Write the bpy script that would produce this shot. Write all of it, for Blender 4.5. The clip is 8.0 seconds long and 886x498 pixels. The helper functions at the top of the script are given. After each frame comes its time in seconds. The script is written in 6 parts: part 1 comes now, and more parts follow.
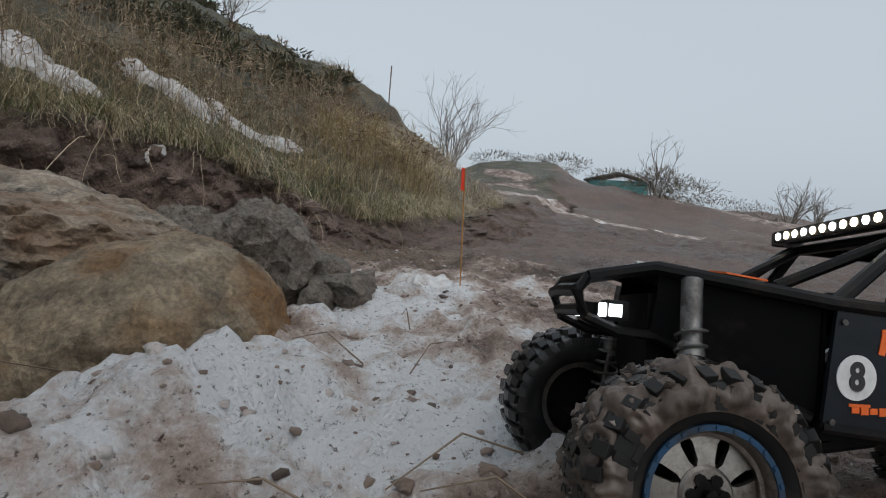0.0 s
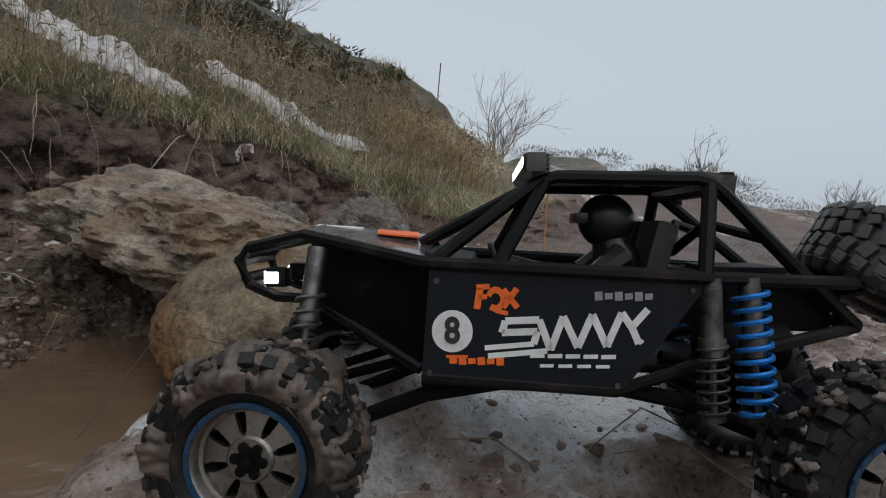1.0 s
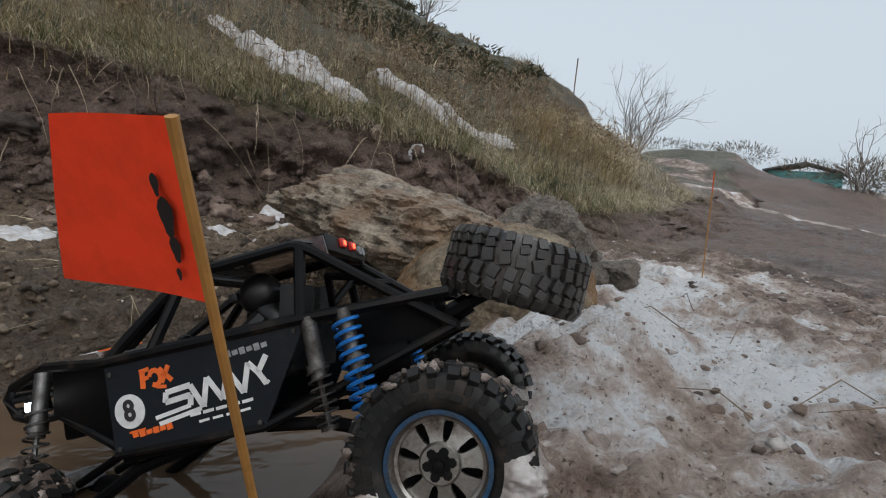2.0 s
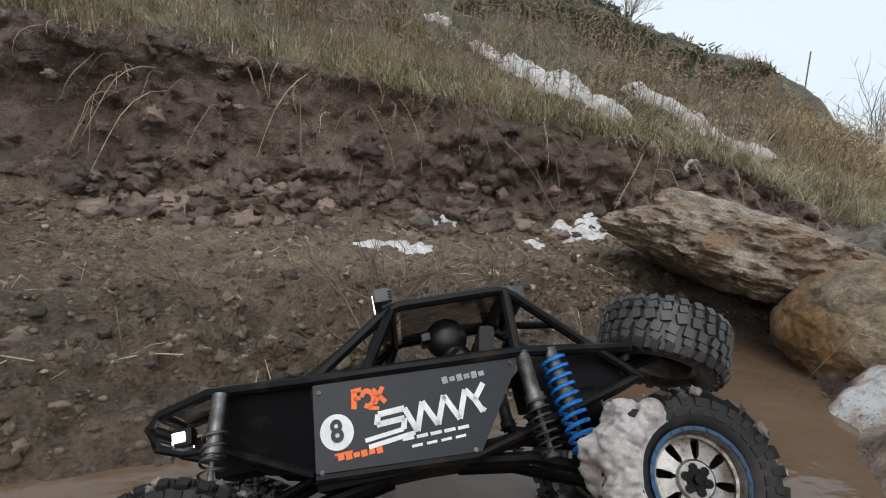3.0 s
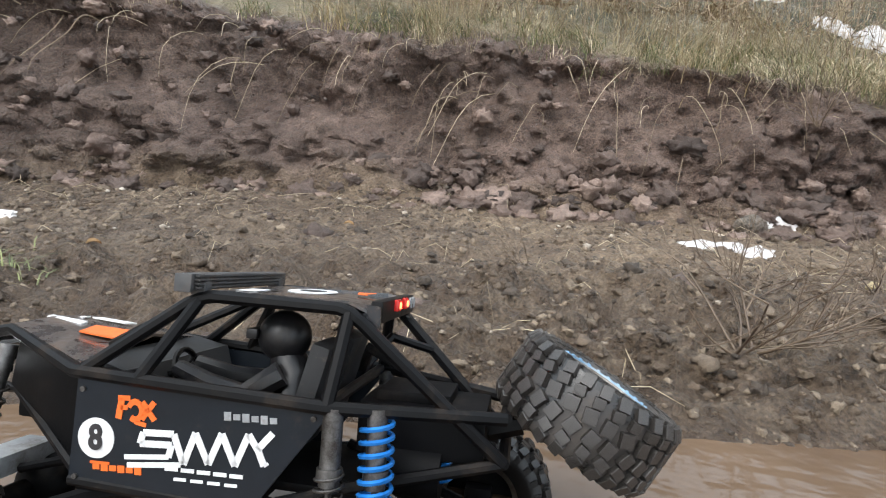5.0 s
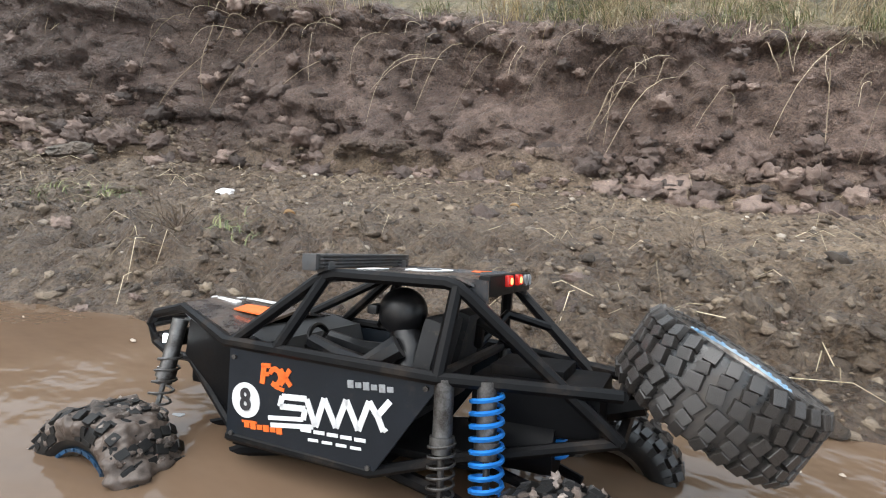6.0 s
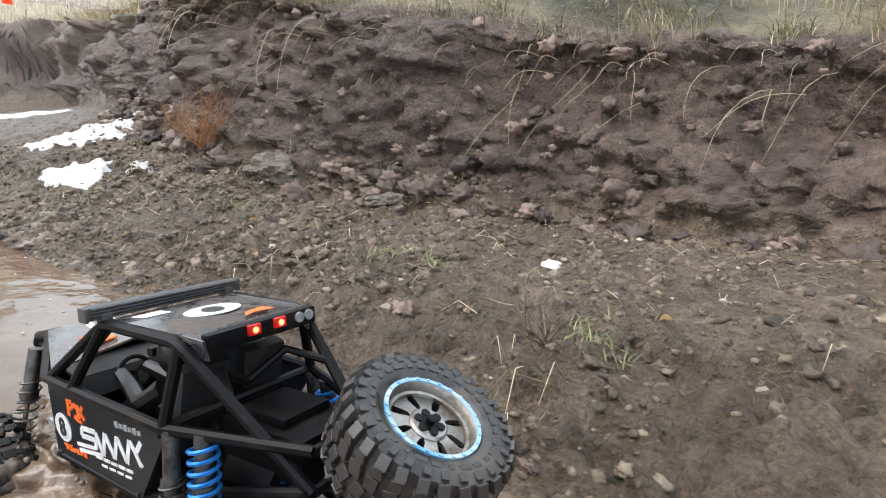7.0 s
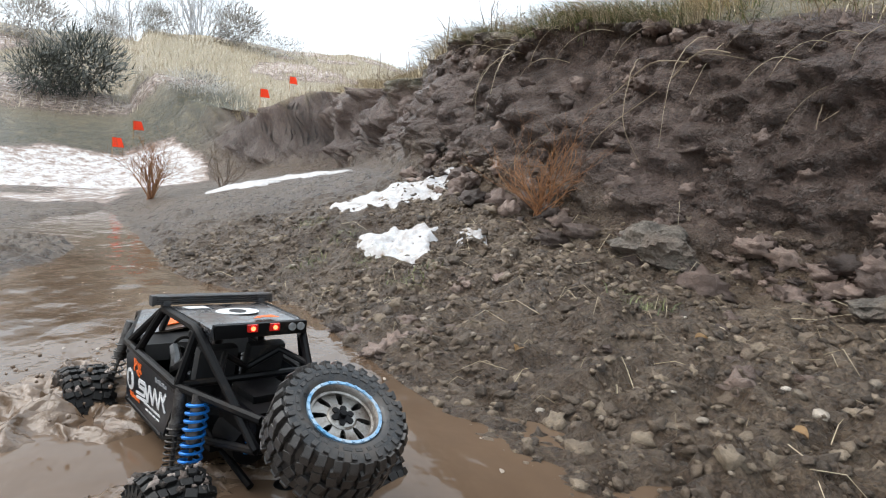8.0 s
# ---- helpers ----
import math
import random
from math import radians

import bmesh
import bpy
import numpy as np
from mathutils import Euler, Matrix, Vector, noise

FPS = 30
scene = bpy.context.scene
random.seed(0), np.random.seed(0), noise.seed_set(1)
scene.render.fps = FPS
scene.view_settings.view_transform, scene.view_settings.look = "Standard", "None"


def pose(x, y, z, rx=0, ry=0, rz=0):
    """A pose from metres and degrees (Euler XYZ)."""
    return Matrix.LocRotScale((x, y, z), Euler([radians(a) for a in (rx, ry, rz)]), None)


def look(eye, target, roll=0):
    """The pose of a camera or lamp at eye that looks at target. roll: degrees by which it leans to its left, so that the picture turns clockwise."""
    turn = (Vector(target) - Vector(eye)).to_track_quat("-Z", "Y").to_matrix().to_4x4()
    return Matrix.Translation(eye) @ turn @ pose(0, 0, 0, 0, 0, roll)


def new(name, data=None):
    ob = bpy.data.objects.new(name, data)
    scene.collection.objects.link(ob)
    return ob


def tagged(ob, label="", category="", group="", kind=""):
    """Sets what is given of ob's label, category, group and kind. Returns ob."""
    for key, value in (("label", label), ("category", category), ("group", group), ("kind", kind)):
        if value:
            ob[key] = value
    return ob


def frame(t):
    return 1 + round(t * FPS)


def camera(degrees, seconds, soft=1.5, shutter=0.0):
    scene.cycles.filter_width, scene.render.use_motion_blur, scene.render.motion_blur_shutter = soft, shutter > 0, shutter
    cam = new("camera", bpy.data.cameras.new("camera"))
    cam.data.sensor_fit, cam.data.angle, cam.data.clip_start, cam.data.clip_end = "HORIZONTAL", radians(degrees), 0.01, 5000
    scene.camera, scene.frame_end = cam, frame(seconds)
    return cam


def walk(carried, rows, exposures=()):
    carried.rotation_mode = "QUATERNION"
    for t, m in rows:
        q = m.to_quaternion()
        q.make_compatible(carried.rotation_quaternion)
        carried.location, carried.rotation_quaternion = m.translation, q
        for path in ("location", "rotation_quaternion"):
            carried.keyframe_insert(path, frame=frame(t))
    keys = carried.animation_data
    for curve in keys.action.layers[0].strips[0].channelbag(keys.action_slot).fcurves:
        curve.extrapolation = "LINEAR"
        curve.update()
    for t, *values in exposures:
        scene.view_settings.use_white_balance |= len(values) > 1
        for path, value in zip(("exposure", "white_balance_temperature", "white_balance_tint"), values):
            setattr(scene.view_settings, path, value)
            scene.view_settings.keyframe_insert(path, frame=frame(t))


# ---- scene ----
cam = camera(76.0, 8.0, soft=1.1, shutter=0.0)
PATH = [
    (0.0, (0.853, -0.060, 0.292), (2.227, 1.388, 0.156), 3.87),
    (0.5, (0.774, -0.068, 0.286), (2.115, 1.409, 0.138), 4.59),
    (1.0, (0.703, -0.030, 0.294), (1.996, 1.487, 0.130), 4.52),
    (1.2, (0.680, -0.048, 0.300), (1.947, 1.490, 0.124), 4.73),
    (2.3, (0.375, -0.085, 0.289), (1.178, 1.733, 0.065), 4.91),
    (2.5, (0.274, -0.085, 0.280), (0.978, 1.774, 0.059), 4.53),
    (3.0, (0.015, -0.046, 0.323), (0.486, 1.878, 0.040), 4.98),
    (3.5, (-0.147, -0.088, 0.304), (0.101, 1.872, -0.003), 4.71),
    (4.0, (-0.126, -0.074, 0.293), (-0.128, 1.903, -0.011), 5.01),
    (4.2, (-0.091, -0.051, 0.293), (-0.216, 1.921, -0.016), 5.01),
    (5.3, (-0.120, -0.030, 0.273), (-0.706, 1.848, -0.089), 4.06),
    (5.5, (-0.117, -0.033, 0.260), (-0.825, 1.800, -0.113), 3.94),
    (6.0, (-0.099, -0.031, 0.243), (-1.089, 1.666, -0.131), 3.65),
    (6.5, (-0.158, -0.007, 0.262), (-1.481, 1.449, -0.098), 3.40),
    (7.0, (-0.450, 0.012, 0.312), (-2.043, 1.172, -0.030), 3.51),
    (7.5, (-0.829, -0.065, 0.307), (-2.617, 0.790, 0.033), 3.62),
    (8.0, (-1.241, -0.168, 0.291), (-3.162, 0.357, 0.108), 4.32),
]
EXPOSURES = [(0.0, 0.0), (1.2, 0.0), (2.4, 0.36), (3.0, 0.62), (3.5, 1.02), (4.2, 1.26), (5.3, 1.68), (6.0, 1.7), (6.5, 1.75), (7.0, 1.7), (7.5, 1.5), (8.0, 1.28)]
walk(cam, [(t, look(e, a, r)) for t, e, a, r in PATH], EXPOSURES)

# ---- daylight: a foggy overcast sky ----
world = bpy.data.worlds.new("world")
scene.world = world
world.use_nodes = True
wn, wl = world.node_tree.nodes, world.node_tree.links
wn.clear()
sky = wn.new("ShaderNodeTexSky")
sky.sky_type, sky.sun_disc = "NISHITA", False
sky.sun_elevation, sky.sun_rotation = radians(38), radians(200)
sky.air_density, sky.dust_density = 1.0, 6.0
hsv = wn.new("ShaderNodeHueSaturation")
hsv.inputs["Saturation"].default_value = 0.25
veil = wn.new("ShaderNodeMixRGB")
veil.inputs[0].default_value = 0.72
veil.inputs[2].default_value = (6.2, 7.1, 7.95, 1)
bg = wn.new("ShaderNodeBackground")
bg.inputs["Strength"].default_value = 0.1
wo = wn.new("ShaderNodeOutputWorld")
wl.new(sky.outputs[0], hsv.inputs["Color"])
wl.new(hsv.outputs[0], veil.inputs[1])
wl.new(veil.outputs[0], bg.inputs["Color"])
wl.new(bg.outputs[0], wo.inputs["Surface"])
sun = new("sun", bpy.data.lights.new("sun", "SUN"))
sun.data.energy, sun.data.angle, sun.data.color = 0.7, radians(40), (1.0, 0.97, 0.93)
sun.matrix_world = look((0, 0, 10), (1.5, 4, 0))


# ---- materials ----
def material(name, build):
    m = bpy.data.materials.new(name)
    m.use_nodes = True
    nt = m.node_tree
    b = nt.nodes["Principled BSDF"]
    build(nt, b)
    return m


def node(nt, kind, **inputs):
    n = nt.nodes.new(kind)
    for k, v in inputs.items():
        n.inputs[k].default_value = v
    return n


def coords(nt, scale=1.0, space="Object"):
    tc = nt.nodes.new("ShaderNodeTexCoord")
    mp = nt.nodes.new("ShaderNodeMapping")
    mp.inputs["Scale"].default_value = (scale,) * 3
    nt.links.new(tc.outputs[space], mp.inputs[0])
    return mp.outputs[0]


def noise_tex(nt, vec, scale, detail=6.0, rough=0.6):
    n = node(nt, "ShaderNodeTexNoise", Scale=scale, Detail=detail, Roughness=rough)
    nt.links.new(vec, n.inputs["Vector"])
    return n.outputs["Fac"]


def ramp(nt, fac, stops):
    r = nt.nodes.new("ShaderNodeValToRGB")
    while len(r.color_ramp.elements) < len(stops):
        r.color_ramp.elements.new(0.5)
    for e, (p, c) in zip(r.color_ramp.elements, stops):
        e.position = p
        e.color = c if len(c) == 4 else (*c, 1)
    nt.links.new(fac, r.inputs[0])
    return r.outputs[0]


def mix(nt, fac, a, b, blend="MIX"):
    m = nt.nodes.new("ShaderNodeMixRGB")
    m.blend_type = blend
    for i, v in ((0, fac), (1, a), (2, b)):
        if isinstance(v, (float, int)):
            m.inputs[i].default_value = v if i == 0 else (v, v, v, 1)
        elif isinstance(v, tuple):
            m.inputs[i].default_value = (*v, 1)
        else:
            nt.links.new(v, m.inputs[i])
    return m.outputs[0]


def bump(nt, b, height, strength, distance):
    n = node(nt, "ShaderNodeBump", Strength=strength, Distance=distance)
    nt.links.new(height, n.inputs["Height"])
    nt.links.new(n.outputs[0], b.inputs["Normal"])


def node_color(nt, vec, scale):
    n = node(nt, "ShaderNodeTexNoise", Scale=scale, Detail=3.0)
    nt.links.new(vec, n.inputs["Vector"])
    return n.outputs["Color"]


def attr(nt, name):
    a = nt.nodes.new("ShaderNodeAttribute")
    a.attribute_name = name
    return a.outputs["Fac"]


def shift(nt, fac, by):
    """Shifts a factor by three tenths of how far another lies over 0.85."""
    a = nt.nodes.new("ShaderNodeMath")
    a.operation = "MULTIPLY_ADD"
    a.inputs[1].default_value, a.inputs[2].default_value = 0.3, -0.255
    nt.links.new(by, a.inputs[0])
    s = nt.nodes.new("ShaderNodeMath")
    s.operation = "ADD"
    nt.links.new(a.outputs[0], s.inputs[0])
    nt.links.new(fac, s.inputs[1])
    return s.outputs[0]


def ground_mat(nt, b):
    v = coords(nt)
    big, mid, fine = noise_tex(nt, v, 3.0), noise_tex(nt, v, 22.0, 8.0, 0.7), noise_tex(nt, v, 160.0, 6.0, 0.7)
    face = ramp(nt, mid, [(0.28, (0.055, 0.037, 0.03)), (0.48, (0.165, 0.112, 0.09)), (0.72, (0.31, 0.223, 0.182))])
    flat = ramp(nt, mid, [(0.28, (0.06, 0.042, 0.029)), (0.48, (0.215, 0.152, 0.1)), (0.72, (0.37, 0.285, 0.2))])
    soil = mix(nt, attr(nt, "bench"), face, flat)
    soil = mix(nt, ramp(nt, big, [(0.42, (0, 0, 0)), (0.62, (1, 1, 1))]), soil, mix(nt, 0.45, soil, (0.1, 0.064, 0.045)))
    # grit also darkens the bump's hollows, so cavity shade sits in the soil colour
    grit = ramp(nt, fine, [(0.33, (0.3, 0.29, 0.28)), (0.5, (1, 1, 1)), (0.68, (1.7, 1.66, 1.58))])
    soil = mix(nt, 0.78, soil, grit, "MULTIPLY")
    soil = mix(nt, attr(nt, "damp"), soil, mix(nt, 1.0, soil, (0.58, 0.57, 0.58), "MULTIPLY"))
    scrub = noise_tex(nt, v, 5.5, 10.0, 0.75)
    turf = ramp(nt, scrub, [(0.3, (0.012, 0.014, 0.008)), (0.43, (0.04, 0.042, 0.02)), (0.55, (0.1, 0.085, 0.045)), (0.7, (0.26, 0.21, 0.12))])
    turf = mix(nt, attr(nt, "straw"), turf, ramp(nt, mid, [(0.3, (0.16, 0.125, 0.07)), (0.7, (0.44, 0.36, 0.23))]))
    soil = mix(nt, attr(nt, "turf"), soil, turf)
    white = ramp(nt, shift(nt, noise_tex(nt, v, 7.0, 12.0, 0.74), attr(nt, "snow")), [(0.36, (0.1, 0.066, 0.048)), (0.45, (0.27, 0.19, 0.15)), (0.53, (0.5, 0.39, 0.33)), (0.58, (0.68, 0.61, 0.575)), (0.64, (0.86, 0.86, 0.87))])
    white = mix(nt, 0.9, white, ramp(nt, fine, [(0.35, (0.14, 0.1, 0.08)), (0.42, (1, 1, 1))]), "MULTIPLY")
    edge = nt.nodes.new("ShaderNodeMath")
    edge.operation = "ADD"
    nt.links.new(attr(nt, "snow"), edge.inputs[0])
    off = nt.nodes.new("ShaderNodeMath")
    off.operation = "MULTIPLY_ADD"
    off.inputs[1].default_value, off.inputs[2].default_value = 0.9, -0.45
    nt.links.new(mid, off.inputs[0])
    nt.links.new(off.outputs[0], edge.inputs[1])
    mask = ramp(nt, edge.outputs[0], [(0.42, (0, 0, 0)), (0.56, (1, 1, 1))])
    nt.links.new(mix(nt, mask, soil, white), b.inputs["Base Color"])
    wet = ramp(nt, mid, [(0.32, (0.28, 0.28, 0.28)), (0.62, (0.75, 0.75, 0.75))])
    wet = mix(nt, attr(nt, "damp"), wet, mix(nt, 1.0, wet, (0.62, 0.62, 0.62), "MULTIPLY"))
    nt.links.new(wet, b.inputs["Roughness"])
    cell = node(nt, "ShaderNodeTexVoronoi", Scale=55.0, Randomness=1.0)
    warp = mix(nt, 0.04, v, node_color(nt, v, 30.0))
    nt.links.new(warp, cell.inputs["Vector"])
    crumb = node(nt, "ShaderNodeTexVoronoi", Scale=140.0, Randomness=1.0)
    nt.links.new(warp, crumb.inputs["Vector"])
    h = mix(nt, 0.35, mix(nt, 0.5, mid, fine), mix(nt, 0.4, cell.outputs["Distance"], crumb.outputs["Distance"]))
    bump(nt, b, h, 1.0, 0.042)


def water_mat(nt, b):
    v = coords(nt)
    murk = ramp(nt, noise_tex(nt, v, 2.5), [(0.3, (0.085, 0.054, 0.034)), (0.7, (0.15, 0.1, 0.066))])
    nt.links.new(murk, b.inputs["Base Color"])
    b.inputs["Roughness"].default_value = 0.06
    b.inputs["IOR"].default_value = 1.33
    mp = nt.nodes.new("ShaderNodeMapping")
    mp.inputs["Scale"].default_value = (12, 17, 12)
    nt.links.new(v, mp.inputs[0])
    bump(nt, b, noise_tex(nt, mp.outputs[0], 1.0, 3.0, 0.5), 0.13, 0.02)


def rock_mat(dark, light, stain, scale):
    def build(nt, b):
        v = coords(nt)
        mid, fine, big = noise_tex(nt, v, 14.0 * scale, 10.0, 0.72), noise_tex(nt, v, 140.0, 8.0, 0.75), noise_tex(nt, v, 5.0 * scale, 4.0)
        c = ramp(nt, mid, [(0.36, dark), (0.5, tuple((p + q) / 2 for p, q in zip(dark, light))), (0.66, light)])
        c = mix(nt, ramp(nt, big, [(0.45, (0, 0, 0)), (0.62, (1, 1, 1))]), c, stain)
        # fine multiply darkens the bump's pits: crevice shade painted over the rock's own mottling
        c = mix(nt, 0.7, c, ramp(nt, fine, [(0.34, (0.3, 0.3, 0.3)), (0.66, (1.5, 1.5, 1.5))]), "MULTIPLY")
        nt.links.new(c, b.inputs["Base Color"])
        b.inputs["Roughness"].default_value = 0.62
        pit = node(nt, "ShaderNodeTexVoronoi", Scale=60.0 * scale, Randomness=1.0)
        nt.links.new(mix(nt, 0.08, v, node_color(nt, v, 12.0)), pit.inputs["Vector"])
        bump(nt, b, mix(nt, 0.3, mix(nt, 0.45, mid, fine), pit.outputs["Distance"]), 1.0, 0.024)
    return build


def plain(color, rough=0.5, metal=0.0, grime=0.0, coat=0.0, grime_color=(0.1, 0.075, 0.055), gloss=0.5):
    def build(nt, b):
        v = coords(nt)
        n = noise_tex(nt, v, 60.0, 8.0, 0.7)
        c = mix(nt, 1.0, color, ramp(nt, n, [(0.3, (0.75, 0.75, 0.75)), (0.7, (1.15, 1.15, 1.15))]), "MULTIPLY")
        if grime:
            m = ramp(nt, noise_tex(nt, v, 28.0, 10.0, 0.75), [(0.62 - 0.3 * grime, (0, 0, 0)), (0.78 - 0.2 * grime, (1, 1, 1))])
            c = mix(nt, m, c, grime_color)
            nt.links.new(ramp(nt, m, [(0, (rough,) * 3), (1, (0.75,) * 3)]), b.inputs["Roughness"])
        else:
            b.inputs["Roughness"].default_value = rough
        nt.links.new(c, b.inputs["Base Color"])
        b.inputs["Metallic"].default_value = metal
        b.inputs["Coat Weight"].default_value = coat
        b.inputs["Specular IOR Level"].default_value = gloss
        bump(nt, b, n, 0.15, 0.002)
    return build


def glow(color, strength):
    def build(nt, b):
        b.inputs["Base Color"].default_value = (*color, 1)
        b.inputs["Emission Color"].default_value = (*color, 1)
        b.inputs["Emission Strength"].default_value = strength
    return build


def blades_mat(lo, hi):
    def build(nt, b):
        g = nt.nodes.new("ShaderNodeNewGeometry")
        nt.links.new(ramp(nt, g.outputs["Random Per Island"], [(0.0, lo), (1.0, hi)]), b.inputs["Base Color"])
        b.inputs["Roughness"].default_value = 0.6
    return build


GROUND = material("mud_snow_turf", ground_mat)
WATER = material("muddy_water", water_mat)
GREY_ROCK = material("grey_gneiss", rock_mat((0.05, 0.038, 0.028), (0.56, 0.46, 0.35), (0.26, 0.165, 0.1), 1.5))
GOLD_ROCK = material("ochre_boulder", rock_mat((0.04, 0.024, 0.013), (0.42, 0.33, 0.22), (0.23, 0.11, 0.03), 1.0))
STONE = material("pale_stone", rock_mat((0.06, 0.05, 0.04), (0.29, 0.25, 0.205), (0.17, 0.13, 0.1), 1.6))
SNOW = material("old_snow", plain((0.58, 0.575, 0.58), 0.6, grime=0.55, grime_color=(0.34, 0.285, 0.25)))
DRY = material("dry_grass", blades_mat((0.22, 0.165, 0.1), (0.76, 0.64, 0.44)))
GREEN = material("green_grass", blades_mat((0.05, 0.075, 0.025), (0.26, 0.27, 0.11)))
TWIG = material("bare_twig", blades_mat((0.07, 0.045, 0.03), (0.22, 0.16, 0.11)))
ROOT = material("pale_root", plain((0.3, 0.23, 0.155), 0.7, grime=0.35))
RUST = material("rust_weed", blades_mat((0.2, 0.08, 0.03), (0.4, 0.2, 0.09)))
RUBBER = material("black_rubber", plain((0.007, 0.007, 0.0075), 0.3, grime=0.4, grime_color=(0.045, 0.035, 0.028), gloss=0.5))
MUDDY_RUBBER = material("mud_caked_rubber", plain((0.007, 0.007, 0.007), 0.5, grime=0.35, grime_color=(0.05, 0.038, 0.03), gloss=0.3))
BLACK = material("black_tube", plain((0.004, 0.004, 0.0045), 0.4, grime=0.32, grime_color=(0.034, 0.025, 0.019), gloss=0.14))
# darker copy of the tube black: shade under the body is in its colour
UNDER_SHADE = material("shaded_black_chassis", plain((0.0025, 0.0025, 0.003), 0.55, grime=0.2, grime_color=(0.02, 0.015, 0.012), gloss=0.1))
PANEL = material("dark_panel", plain((0.008, 0.011, 0.0155), 0.3, grime=0.14, grime_color=(0.03, 0.026, 0.024), gloss=0.3))
ROOF = material("grey_panel", plain((0.03, 0.032, 0.036), 0.14, grime=0.6, grime_color=(0.1, 0.066, 0.046), coat=0.6))
SPARE_RUBBER = material("wet_muddy_rubber", plain((0.012, 0.012, 0.0125), 0.26, grime=0.6, grime_color=(0.075, 0.062, 0.052), gloss=0.6))
WHITE = material("white_print", plain((0.7, 0.7, 0.7), 0.5, grime=0.1))
ORANGE_PRINT = material("orange_print", plain((0.8, 0.14, 0.02), 0.5, grime=0.1))
ALLOY = material("worn_alloy", plain((0.4, 0.385, 0.36), 0.3, 1.0, grime=0.65, grime_color=(0.13, 0.1, 0.08)))
BLUE = material("blue_anodised", plain((0.02, 0.2, 0.62), 0.3, 0.4))
STEEL = material("steel", plain((0.2, 0.195, 0.19), 0.4, 1.0, grime=0.8, grime_color=(0.035, 0.027, 0.022)))
GREY_PLASTIC = material("grey_plastic", plain((0.28, 0.29, 0.3), 0.5, grime=0.3))
LED_WHITE = material("lit_white_led", glow((1.0, 0.86, 0.6), 9.0))
LED_COOL = material("lit_cool_led", glow((0.9, 0.95, 1.0), 9.0))
LED_RED = material("lit_red_led", glow((1.0, 0.05, 0.02), 6.0))
RED_LENS = material("red_lens", plain((0.5, 0.02, 0.015), 0.2))
def flag_mat(nt, b):
    plain((1.0, 0.13, 0.05), 0.6)(nt, b)
    thin = node(nt, "ShaderNodeBsdfTranslucent", Color=(1.0, 0.12, 0.045, 1))
    blend = node(nt, "ShaderNodeMixShader", Fac=0.5)
    nt.links.new(b.outputs[0], blend.inputs[1])
    nt.links.new(thin.outputs[0], blend.inputs[2])
    nt.links.new(blend.outputs[0], nt.nodes["Material Output"].inputs["Surface"])


FLAG = material("orange_flag", flag_mat)
BAMBOO = material("bamboo_stake", plain((0.42, 0.2, 0.05), 0.55, grime=0.15))
INK = material("black_ink", plain((0.02, 0.018, 0.02), 0.6))


# ---- vector noise for the land ----
def lattice(ix, iy, seed):
    with np.errstate(over="ignore"):
        h = (ix.astype(np.int64) * 374761393 + iy.astype(np.int64) * 668265263 + seed * 2147483647) & 0xFFFFFFFF
        h = ((h ^ (h >> 13)) * 1274126177) & 0xFFFFFFFF
    return ((h ^ (h >> 16)) & 0xFFFF) / 65535.0


def vnoise(x, y, seed=0):
    ix, iy = np.floor(x), np.floor(y)
    fx, fy = x - ix, y - iy
    fx, fy = fx * fx * (3 - 2 * fx), fy * fy * (3 - 2 * fy)
    a, b = lattice(ix, iy, seed), lattice(ix + 1, iy, seed)
    c, d = lattice(ix, iy + 1, seed), lattice(ix + 1, iy + 1, seed)
    return (a + (b - a) * fx) * (1 - fy) + (c + (d - c) * fx) * fy


def fbm(x, y, scale, octaves=4, seed=0, gain=0.5):
    s, w, t = 0.0, 1.0, 0.0
    for k in range(octaves):
        s = s + w * (vnoise(x * scale * 2 ** k + 17.3 * k, y * scale * 2 ** k - 9.1 * k, seed + k) - 0.5)
        t += w
        w *= gain
    return 2 * s / t


def smooth(a, b, x):
    t = np.clip((x - a) / (b - a), 0, 1)
    return t * t * (3 - 2 * t)


def line(x, pts):
    return np.interp(x, [p[0] for p in pts], [p[1] for p in pts])


SHORE = [(-40, -9), (-8, -2.2), (-4.7, -1.06), (-3.1, -0.5), (-2.6, -0.12), (-2.32, -0.06), (-1.74, 0.12), (-1.19, 0.22), (-0.75, 0.36), (-0.37, 0.47), (0, 0.58), (0.2, 0.63), (0.44, 0.74), (0.6, 0.86), (0.8, 1.0), (1.0, 1.1)]
TOE = [(-40, -14), (-14, -2.7), (-11.5, -1.1), (-10.4, -0.35), (-9.5, 0.3), (-7, 0.65), (-6, 0.62), (-4.6, 0.44), (-3.7, 0.4), (-3.1, 0.52), (-2.6, 0.74), (-2.2, 1.0), (-1.6, 1.37), (-1.2, 1.57), (-0.74, 1.71), (0, 1.83), (0.46, 1.85), (0.86, 1.84), (1.5, 1.62), (2.2, 1.5), (3.2, 1.9), (5, 3), (40, 26)]
LIP = [(-40, 0.15), (-14, 0.5), (-11.5, 0.95), (-10.4, 1.2), (-9.5, 1.25), (-7, 1.0), (-6, 0.92), (-4.6, 0.88), (-4, 0.9), (-3.1, 0.88), (-2.4, 0.8), (-1.8, 0.69), (-1.2, 0.67), (-0.6, 0.66), (0, 0.64), (0.6, 0.57), (1.0, 0.53), (1.3, 0.495), (1.6, 0.455), (1.8, 0.37), (2.0, 0.29), (3, 0.25), (5, 0.3), (40, 0.6)]


